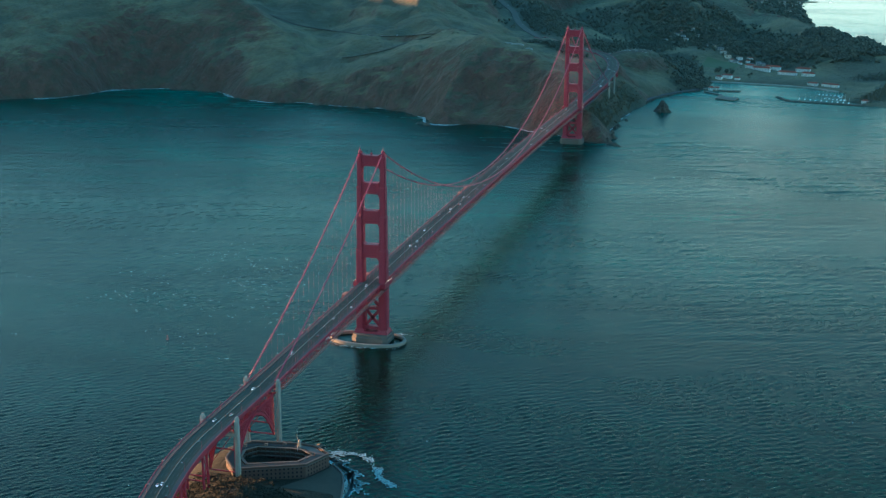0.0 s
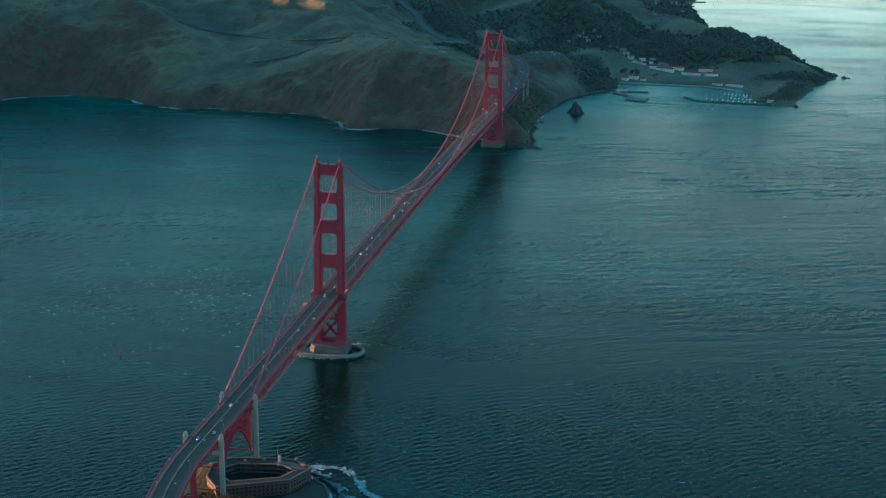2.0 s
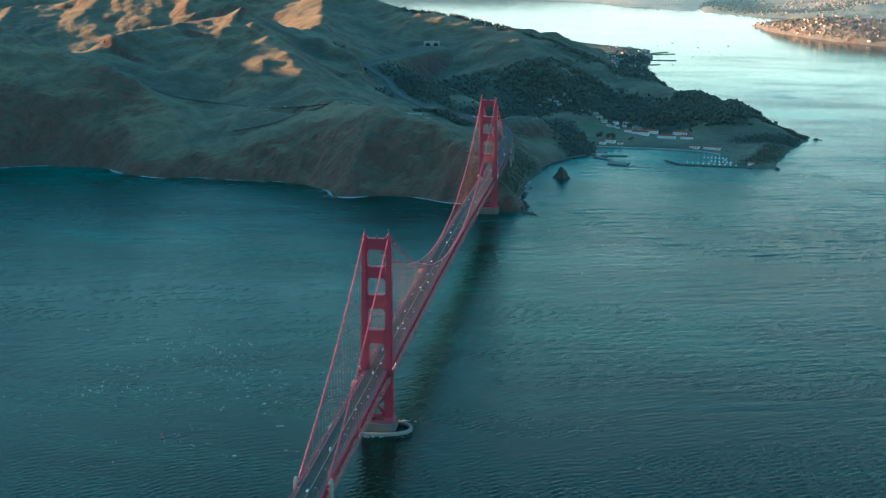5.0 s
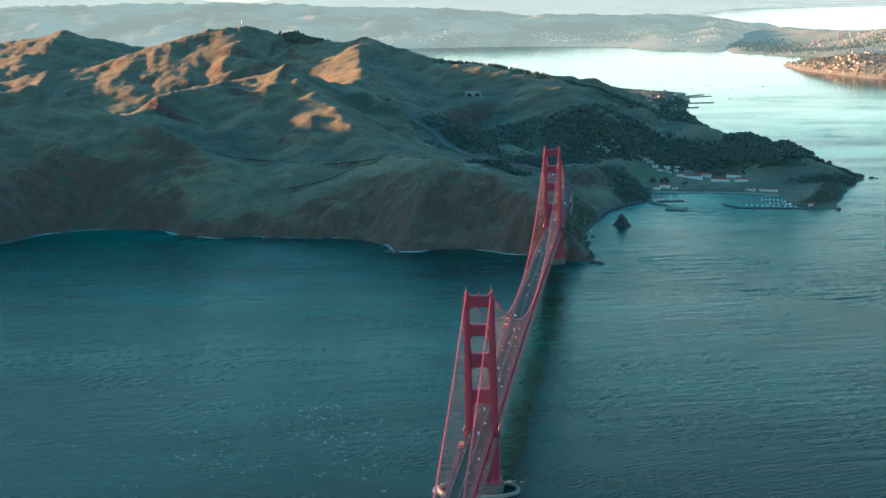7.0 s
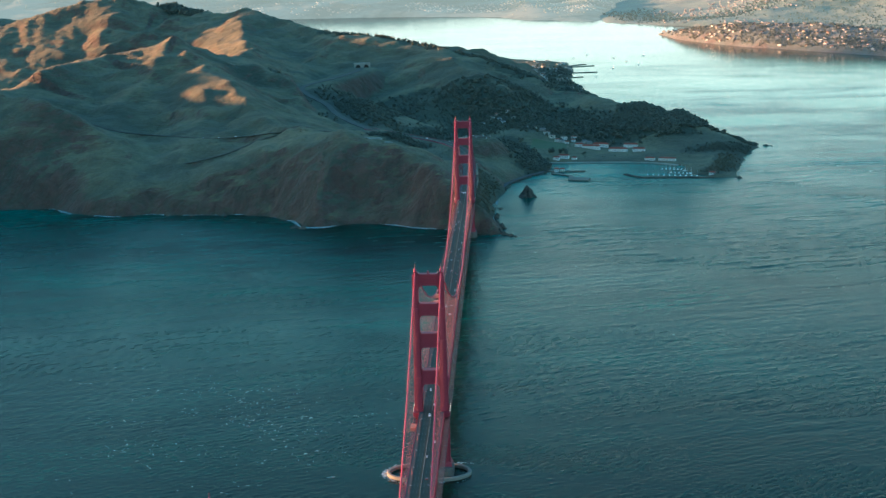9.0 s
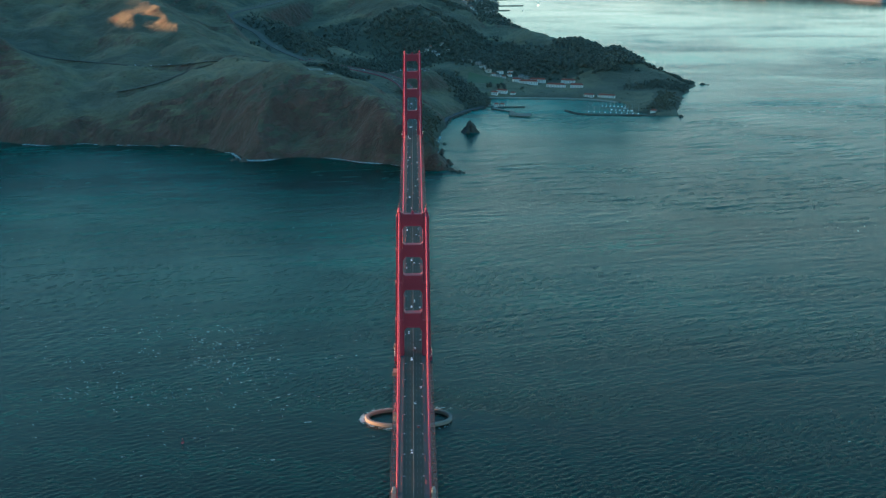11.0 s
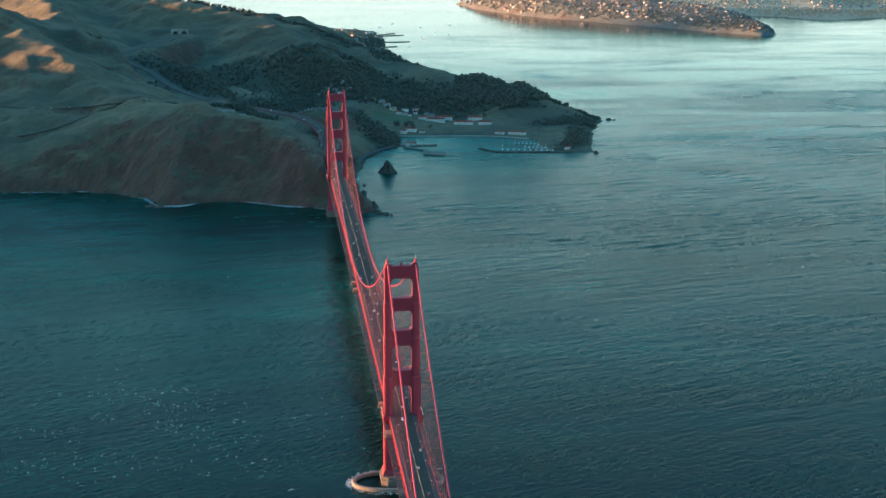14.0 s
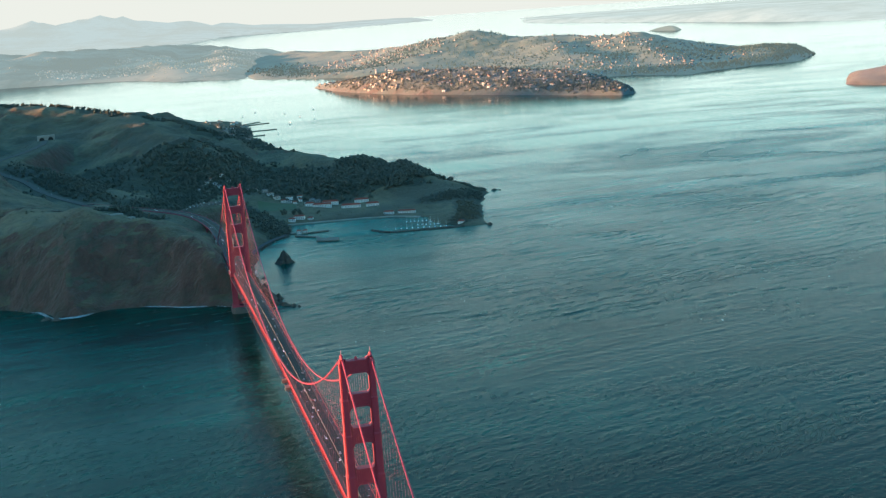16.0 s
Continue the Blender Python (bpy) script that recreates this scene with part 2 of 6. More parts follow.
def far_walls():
    """Walls of many small houses, each in its own pale paint, contrast muted to imitate haze."""
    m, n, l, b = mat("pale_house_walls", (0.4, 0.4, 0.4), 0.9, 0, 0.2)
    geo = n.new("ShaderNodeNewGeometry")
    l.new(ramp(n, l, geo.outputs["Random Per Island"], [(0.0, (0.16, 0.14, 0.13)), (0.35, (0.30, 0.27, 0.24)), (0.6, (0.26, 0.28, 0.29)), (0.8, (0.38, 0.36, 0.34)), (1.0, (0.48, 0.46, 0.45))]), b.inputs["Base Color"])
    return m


def net_material():
    m, n, l, b = mat("net_steel", (0.24, 0.17, 0.15), 0.7, 0.2)
    t = n.new("ShaderNodeBsdfTransparent")
    x = n.new("ShaderNodeMixShader")
    x.inputs[0].default_value = 0.34
    l.new(t.outputs[0], x.inputs[1])
    l.new(b.outputs[0], x.inputs[2])
    l.new(x.outputs[0], n["Material Output"].inputs["Surface"])
    return m


def foam_material():
    m, n, l, b = mat("foam", (0.72, 0.78, 0.78), 0.8, 0, 0.2)
    t = n.new("ShaderNodeBsdfTransparent")
    x = n.new("ShaderNodeMixShader")
    f = fbm(n, l, coords(n, l, (0.16, 0.16, 1)), 1.0, 8, 0.72, 3.0)
    l.new(ramp(n, l, f, [(0.46, (0, 0, 0)), (0.57, (0.95,) * 3)]), x.inputs[0])
    l.new(t.outputs[0], x.inputs[1])
    l.new(b.outputs[0], x.inputs[2])
    l.new(x.outputs[0], n["Material Output"].inputs["Surface"])
    return m


def glow_material(name, colour, strength):
    m, n, l, b = mat(name, colour, 0.4)
    b.inputs["Emission Color"].default_value = (*colour, 1)
    b.inputs["Emission Strength"].default_value = strength
    return m


WATER = water_material()
LAND = land_material("headland_ground", (0.148, 0.133, 0.074), (0.052, 0.060, 0.041), (0.112, 0.069, 0.054), (0.19, 0.155, 0.09), 0.78)
# bluish tone and strong sheen imitate haze over the far shore
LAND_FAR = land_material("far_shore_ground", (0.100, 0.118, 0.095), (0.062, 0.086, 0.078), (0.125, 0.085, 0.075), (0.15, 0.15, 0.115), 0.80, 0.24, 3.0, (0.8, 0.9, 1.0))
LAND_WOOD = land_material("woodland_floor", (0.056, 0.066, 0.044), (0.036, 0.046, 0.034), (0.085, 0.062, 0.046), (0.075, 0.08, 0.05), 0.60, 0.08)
# near-black scrub ground: shade over the low point is put into the colour
LAND_POINT = land_material("dimmed_scrub_ground", (0.032, 0.032, 0.023), (0.019, 0.022, 0.016), (0.06, 0.048, 0.040), (0.048, 0.044, 0.032), 0.70, 0.02)
# downs: haze imitated by bluish sheen and a faint emission
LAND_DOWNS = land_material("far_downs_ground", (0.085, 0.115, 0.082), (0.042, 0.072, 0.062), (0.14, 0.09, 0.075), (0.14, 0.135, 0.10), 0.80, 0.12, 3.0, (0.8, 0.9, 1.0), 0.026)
# bluish sheen imitates haze on the island bluffs too
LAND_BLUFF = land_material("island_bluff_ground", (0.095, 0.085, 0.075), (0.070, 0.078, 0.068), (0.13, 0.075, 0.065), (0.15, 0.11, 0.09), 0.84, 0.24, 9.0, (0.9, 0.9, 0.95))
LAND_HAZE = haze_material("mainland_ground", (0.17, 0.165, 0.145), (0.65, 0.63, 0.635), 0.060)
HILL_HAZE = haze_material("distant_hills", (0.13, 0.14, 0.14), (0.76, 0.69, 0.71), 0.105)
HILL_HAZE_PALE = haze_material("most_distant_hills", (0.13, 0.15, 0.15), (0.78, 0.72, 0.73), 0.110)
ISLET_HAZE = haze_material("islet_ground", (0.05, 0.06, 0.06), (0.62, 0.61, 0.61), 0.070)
RED = simple("orange_red_paint", (0.28, 0.024, 0.052), 0.55, 0, 0.1, 0.15, 0.12, 0.85)
RED_CABLE = simple("orange_red_cable", (0.34, 0.036, 0.088), 0.45, 0, 0.1, 0.3, 0.1, 0.9)
ASPHALT = simple("asphalt", (0.056, 0.052, 0.038), 0.95, 0, 0.3, 0.25, 0.25, 0.75)
ROAD_GREY = simple("worn_highway", (0.082, 0.074, 0.060), 0.85, 0, 0.3, 0.25, 0.25, 0.75)
WALK = simple("walkway_concrete", (0.075, 0.070, 0.070), 0.9, 0, 0.3, 0.4, 0.2, 0.8)
CONCRETE = simple("weathered_concrete", (0.34, 0.33, 0.29), 0.9, 0, 0.4, 0.12, 0.25, 0.6)
PIER_CONC = simple("pier_concrete", (0.15, 0.128, 0.112), 0.9, 0, 0.4, 0.1, 0.3, 0.6)
RING_CONC = simple("fender_concrete", (0.25, 0.22, 0.19), 0.85, 0, 0.4, 0.12, 0.25, 0.7)
BRICK = simple("fort_brick", (0.10, 0.062, 0.05), 0.9, 0, 0.4, 0.2, 0.25, 0.7)
SLATE = simple("roof_gravel", (0.045, 0.047, 0.047), 0.9, 0, 0.3, 0.2, 0.25, 0.7)
PAINT_LINE = simple("road_paint", (0.105, 0.10, 0.09), 0.7, 0, 0.1, 0.4, 0.2, 0.8)
NET = net_material()
FOAM = foam_material()
FOAM_SOLID = mat("whitecap_foam", (0.52, 0.70, 0.72), 0.7)[0]
ROCK = simple("sea_rock", (0.11, 0.095, 0.075), 0.95, 0, 1.0, 0.12, 0.5, 0.5)
WHITE_WALL = varied("house_walls", [(0.62, 0.60, 0.57), (0.45, 0.43, 0.40), (0.72, 0.70, 0.68), (0.34, 0.31, 0.28), (0.52, 0.47, 0.40)], 0.8)
WHITE = simple("white_boards", (0.72, 0.71, 0.68), 0.8, 0, 0.2, 0.4, 0.1, 0.85)
ROOF_RED = simple("red_roof_tiles", (0.25, 0.07, 0.045), 0.85, 0, 0.5, 0.5, 0.25, 0.8)
ROOF_GREY = varied("house_roofs", [(0.10, 0.09, 0.085), (0.17, 0.12, 0.09), (0.22, 0.09, 0.06), (0.14, 0.14, 0.14)], 0.9)
GLASS = mat("dark_glass", (0.02, 0.025, 0.03), 0.08)[0]
CAR = varied("car_paint", [(0.75, 0.75, 0.74), (0.55, 0.56, 0.58), (0.03, 0.03, 0.035), (0.70, 0.70, 0.68), (0.12, 0.14, 0.17), (0.30, 0.04, 0.03), (0.8, 0.8, 0.8)], 0.3, 0.1, 0.6)
TYRE = simple("tyre_rubber", (0.02, 0.02, 0.02), 0.9)
HULL = simple("boat_gelcoat", (0.75, 0.76, 0.76), 0.3, 0, 0.05, 0.5, 0.05, 0.9)
ALU = mat("mast_aluminium", (0.65, 0.66, 0.66), 0.35, 0.9)[0]
SHEETING = simple("orange_sheeting", (0.42, 0.20, 0.14), 0.8, 0, 0.2, 0.4, 0.2, 0.8)
TIMBER = simple("dock_timber", (0.20, 0.17, 0.13), 0.9, 0, 0.4, 0.6, 0.3, 0.7)
LEAF = leaf_material("cypress_leaves", (0.055, 0.066, 0.052), (0.10, 0.106, 0.080))
# lighter and bluer than the near leaves, to imitate haze
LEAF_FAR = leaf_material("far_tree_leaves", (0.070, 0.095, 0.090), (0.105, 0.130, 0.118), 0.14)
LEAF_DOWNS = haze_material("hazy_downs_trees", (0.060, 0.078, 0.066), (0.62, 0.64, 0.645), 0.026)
# dark leaves, dimmed further to stand in for shade on the bluff
BUSH = leaf_material("dimmed_bush_leaves", (0.010, 0.014, 0.010), (0.020, 0.026, 0.017), 0.02)
SCRUB = leaf_material("coastal_scrub", (0.075, 0.074, 0.048), (0.115, 0.105, 0.066))
BARK = simple("bark", (0.09, 0.065, 0.045), 0.95)
LAWN = simple("lawn", (0.085, 0.105, 0.048), 0.95, 0, 0.4, 0.15, 0.2, 0.8)
LAMP_GLOW = glow_material("lamp_glow", (1.0, 0.8, 0.66), 0.35)
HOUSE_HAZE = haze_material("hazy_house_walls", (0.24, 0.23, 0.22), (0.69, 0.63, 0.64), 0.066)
FAR_WALL = far_walls()



# ---- building helpers ----
class Geo:
    """Collects verts and faces in true metres for one mesh."""

    def __init__(self):
        self.v, self.f = [], []

    def add(self, verts, faces):
        k = len(self.v)
        self.v += [tuple(p) for p in verts]
        self.f += [tuple(i + k for i in q) for q in faces]
        return self

    def box(self, x0, y0, z0, x1, y1, z1, taper=0.0):
        """A box by its corners; taper pulls the top in by that many metres a side."""
        t = taper
        return self.add([(x0, y0, z0), (x1, y0, z0), (x1, y1, z0), (x0, y1, z0), (x0 + t, y0 + t, z1), (x1 - t, y0 + t, z1), (x1 - t, y1 - t, z1), (x0 + t, y1 - t, z1)],
                        [(3, 2, 1, 0), (4, 5, 6, 7), (0, 1, 5, 4), (1, 2, 6, 5), (2, 3, 7, 6), (3, 0, 4, 7)])

    def prism(self, poly, z0, z1):
        n = len(poly)
        top = range(n, 2 * n)
        return self.add([(x, y, z0) for x, y in poly] + [(x, y, z1) for x, y in poly],
                        [tuple(reversed(range(n))), tuple(top)] + [(i, (i + 1) % n, n + (i + 1) % n, n + i) for i in range(n)])

    def slab(self, poly, y0, y1):
        """A prism of a polygon in x and z, drawn out along y."""
        n = len(poly)
        return self.add([(x, y0, z) for x, z in poly] + [(x, y1, z) for x, z in poly],
                        [tuple(range(n)), tuple(reversed(range(n, 2 * n)))] + [(i, n + i, n + (i + 1) % n, (i + 1) % n) for i in range(n)])

    def bar(self, a, b, w, h=None):
        """A square bar from a to b."""
        a, b = Vector(a), Vector(b)
        d = (b - a).normalized()
        s = d.cross(Vector((0, 0, 1)) if abs(d.z) < 0.95 else Vector((0, 1, 0))).normalized()
        u = s.cross(d)
        s, u = s * w / 2, u * (h or w) / 2
        ring = [s + u, u - s, -s - u, s - u]
        return self.add([a + r for r in ring] + [b + r for r in ring], [(0, 1, 2, 3), (7, 6, 5, 4)] + [(i, i + 4, (i + 1) % 4 + 4, (i + 1) % 4) for i in range(4)])

    def tube(self, pts, r, n=8):
        pts = [Vector(p) for p in pts]
        ring = []
        for i, p in enumerate(pts):
            d = (pts[min(i + 1, len(pts) - 1)] - pts[max(i - 1, 0)]).normalized()
            s = d.cross(Vector((0, 0, 1)) if abs(d.z) < 0.95 else Vector((0, 1, 0))).normalized()
            u = s.cross(d)
            rr = r[i] if isinstance(r, (list, tuple)) else r
            ring += [p + rr * (math.cos(a) * s + math.sin(a) * u) for a in (2 * math.pi * k / n for k in range(n))]
        f = [(i * n + k, i * n + (k + 1) % n, (i + 1) * n + (k + 1) % n, (i + 1) * n + k) for i in range(len(pts) - 1) for k in range(n)]
        return self.add(ring, f + [tuple(reversed(range(n))), tuple(range((len(pts) - 1) * n, len(pts) * n))])

    def mesh(self, name, smooth=False):
        me = bpy.data.meshes.new(name)
        me.from_pydata([(x * M, y * M, z * M) for x, y, z in self.v], [], self.f)
        if smooth:
            me.polygons.foreach_set("use_smooth", [True] * len(me.polygons))
        me.update()
        return me


def part(name, geo, material, parent=None, label="", at=None, smooth=False):
    """Links a Geo or a mesh as one object, under parent if there is one; at: a pose in true metres."""
    me = geo.mesh(name, smooth) if isinstance(geo, Geo) else geo
    if not me.materials:
        me.materials.append(material)
    ob = new(name, me)
    ob.parent = parent
    if at is not None:
        ob.matrix_basis = at
    if label:
        ob["label"] = label
    return ob


def spot(x, y, z, rz=0.0, rx=0.0, ry=0.0):
    """A pose at true metres."""
    return pose(x * M, y * M, z * M, rx, ry, rz)


def holder(name, x=0.0, y=0.0, z=0.0, rz=0.0):
    ob = new(name)
    ob.matrix_basis = spot(x, y, z, rz)
    return ob


# ---- noise on arrays ----
LATTICE = np.random.RandomState(7).rand(256, 256)


def vnoise(x, y):
    xi, yi = np.floor(x).astype(int), np.floor(y).astype(int)
    u, v = x - xi, y - yi
    u, v = u * u * (3 - 2 * u), v * v * (3 - 2 * v)
    g = lambda a, b: LATTICE[a % 256, b % 256]
    return (g(xi, yi) * (1 - u) + g(xi + 1, yi) * u) * (1 - v) + (g(xi, yi + 1) * (1 - u) + g(xi + 1, yi + 1) * u) * v


def fractal(x, y, size, octaves=5, gain=0.5, ridged=False):
    total, amp, norm = 0, 1.0, 0.0
    for k in range(octaves):
        n = vnoise(x / size + 17.3 * k, y / size + 5.7 * k)
        total = total + amp * ((1 - np.abs(2 * n - 1)) if ridged else n)
        norm += amp
        amp, size = amp * gain, size / 2.03
    return total / norm


def along(X, Y, line):
    """Distance to a polyline, and its third column at the nearest place."""
    best, val = np.full(X.shape, 1e9), np.zeros(X.shape)
    for (x0, y0, z0), (x1, y1, z1) in zip(line, line[1:]):
        dx, dy = x1 - x0, y1 - y0
        t = np.clip(((X - x0) * dx + (Y - y0) * dy) / (dx * dx + dy * dy), 0, 1)
        d = np.hypot(X - x0 - t * dx, Y - y0 - t * dy)
        near = d < best
        best, val = np.where(near, d, best), np.where(near, z0 + t * (z1 - z0), val)
    return best, val


def inside(X, Y, poly):
    hit = np.zeros(X.shape, bool)
    for (x0, y0), (x1, y1) in zip(poly, poly[1:] + poly[:1]):
        if y0 != y1:
            hit ^= ((y0 > Y) != (y1 > Y)) & (X < (x1 - x0) * (Y - y0) / (y1 - y0) + x0)
    return hit


def from_shore(X, Y, poly):
    """Metres inland of the shore, below zero over water."""
    d, _ = along(X, Y, [(x, y, 0) for x, y in poly + poly[:1]])
    return np.where(inside(X, Y, poly), d, -d)


class Terrain:
    """Hill ground raised from ridge lines (x, y, height), held down by its shore."""

    def __init__(self, box, step, shore, ridges, width=330.0, cliff=0.9, base=12.0, rough=1.0, roads=(), flats=(), wiggle=22.0, crests=(), steep=False):
        x0, y0, x1, y1 = box
        self.x0, self.y0, self.step = x0, y0, step
        xs, ys = np.arange(x0, x1 + step, step), np.arange(y0, y1 + step, step)
        X, Y = np.meshgrid(xs, ys)
        wx = X + wiggle * 2 * (fractal(X, Y, 95, 4) - 0.5)
        wy = Y + wiggle * 2 * (fractal(X + 900, Y, 95, 4) - 0.5)
        dc = from_shore(wx, wy, shore)
        self.dc = dc
        bx = X + 110 * rough * (fractal(X + 50, Y + 70, 420, 4) - 0.5)
        by = Y + 110 * rough * (fractal(X - 350, Y + 410, 420, 4) - 0.5)
        total = np.zeros(X.shape)
        for line, w in ridges:
            d, z = along(bx, by, line)
            # straight flanks that meet in V-shaped folds, or rounded downs
            flank = np.clip(1.02 - d / (2.15 * width * w), 0, 1) if steep else np.exp(-(d / (width * w)) ** 1.45)
            total += (np.maximum(z * flank, 0.01) / 100) ** 9
        H = 100 * (total + (base / 100) ** 9) ** (1 / 9)
        gully = fractal(X + 0.3 * Y, Y, 210, 5, 0.5, True)
        H = H * (0.94 + 0.12 * fractal(X, Y, 300, 5)) - rough * np.clip(H, 0, 140) * 0.27 * (gully - 0.60) - rough * np.clip(H - 10, 0, 60) * 0.25 * (fractal(X, Y + 0.4 * X, 80, 4, 0.55, True) - 0.60)
        face = cliff * (0.75 + 0.6 * fractal(X, Y, 130, 4)) if np.isscalar(cliff) else cliff(X, Y) * (0.75 + 0.6 * fractal(X, Y, 130, 4))
        lim = 1.5 + np.maximum(dc, 0) * face + rough * np.clip(dc, 0, 80) * 0.42 * (fractal(X, Y, 46, 4, 0.6, True) - 0.5)
        k = 14.0
        H = -k * np.log(np.exp(-np.clip(H, -50, 500) / k) + np.exp(-np.clip(lim, -50, 500) / k)) + 0.6
        for fx, fy, r, z in flats:
            w = np.exp(-(np.hypot(X - fx, Y - fy) / r) ** 4) * (dc > 4)
            H = H * (1 - w) + z * w
        self.H = H
        # crest lines whose height is known: the ground round them is raised or lowered to meet them
        for line, half in crests:
            fine = [(x, y, z - self.at(x, y)) for x, y, z in smooth_line(line, 25)]
            d, lift = along(X, Y, fine)
            H = H + np.exp(-(d / half) ** 2) * lift * np.clip(dc / 15, 0, 1)
            self.H = H
        for line, half, *follow in roads:
            if follow:
                z = np.array([self.at(p[0], p[1]) for p in line])
                z = np.convolve(np.pad(z, 7, mode="edge"), np.ones(15) / 15, "valid")
                for p, q in zip(line, z):
                    p[2] = q
            d, z = along(X, Y, line)
            w = np.clip(1.6 - d / half, 0, 1)
            w = w * w * (3 - 2 * w) * (dc > 6)
            H = H * (1 - w) + (z - 0.8) * w
        H = np.where(dc > 0, np.maximum(H, 0.8), np.maximum(-9.0, dc * 0.8 - 0.5))
        self.H, self.X, self.Y = H, X, Y

    def at(self, x, y):
        u, v = (x - self.x0) / self.step, (y - self.y0) / self.step
        i = int(min(max(u, 0), self.H.shape[1] - 2))
        j = int(min(max(v, 0), self.H.shape[0] - 2))
        a, b = u - i, v - j
        h = self.H
        return float((h[j, i] * (1 - a) + h[j, i + 1] * a) * (1 - b) + (h[j + 1, i] * (1 - a) + h[j + 1, i + 1] * a) * b)

    def shore(self, x, y):
        i = int(min(max((x - self.x0) / self.step, 0), self.H.shape[1] - 1))
        j = int(min(max((y - self.y0) / self.step, 0), self.H.shape[0] - 1))
        return float(self.dc[j, i])

    def build(self, name, material, label, category="hill"):
        ny, nx = self.H.shape
        idx = np.arange(nx * ny).reshape(ny, nx)
        q = np.stack([idx[:-1, :-1], idx[:-1, 1:], idx[1:, 1:], idx[1:, :-1]], -1).reshape(-1, 4)
        q = q[(self.H.ravel()[q] > -8.5).any(1)]
        used = np.unique(q)
        back = np.full(nx * ny, -1)
        back[used] = np.arange(len(used))
        q = back[q]
        co = np.stack([self.X.ravel(), self.Y.ravel(), self.H.ravel()], -1)[used] * M
        me = bpy.data.meshes.new(name)
        me.vertices.add(len(co))
        me.vertices.foreach_set("co", co.astype(np.float32).ravel())
        me.loops.add(q.size)
        me.loops.foreach_set("vertex_index", q.astype(np.int32).ravel())
        me.polygons.add(len(q))
        me.polygons.foreach_set("loop_start", np.arange(0, q.size, 4, dtype=np.int32))
        me.polygons.foreach_set("use_smooth", np.ones(len(q), bool))
        me.update(calc_edges=True)
        me.validate()
        return tagged(part(name, me, material), label, category, kind="structure")


# ---- water, out to the edge of sight ----
g = Geo()
RIM, CX, CY = 19450.0, 0.0, -1400.0
rings = [0, 400, 900, 1600, 2600, 4200, 7000, 11000, 15500, RIM]
n = 72
g.v = [(CX, CY, 0.0)] + [(CX + r * math.sin(a), CY + r * math.cos(a), 0.0) for r in rings[1:] for a in (2 * math.pi * k / n for k in range(n))]
g.f = [(0, 1 + (k + 1) % n, 1 + k) for k in range(n)]
g.f += [(1 + i * n + k, 1 + i * n + (k + 1) % n, 1 + (i + 1) * n + (k + 1) % n, 1 + (i + 1) * n + k) for i in range(len(rings) - 2) for k in range(n)]
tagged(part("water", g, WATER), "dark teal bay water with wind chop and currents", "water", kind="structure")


RIPS = [([(180, 1290, 0.3), (308, 1085, 0.8), (411, 1010, 1), (553, 971, 1), (655, 975, 1), (753, 985, 1), (882, 961, 0.8), (1039, 887, 0.5)], 24.0),
        ([(436, 1508, 0.5), (521, 1519, 0.8), (579, 1515, 0.8), (695, 1580, 0.8), (802, 1675, 0.4)], 14.0),
        ([(1000, 3190, 0.5), (1111, 3177, 0.9), (1371, 3111, 1), (1553, 3044, 0.7)], 40.0)]


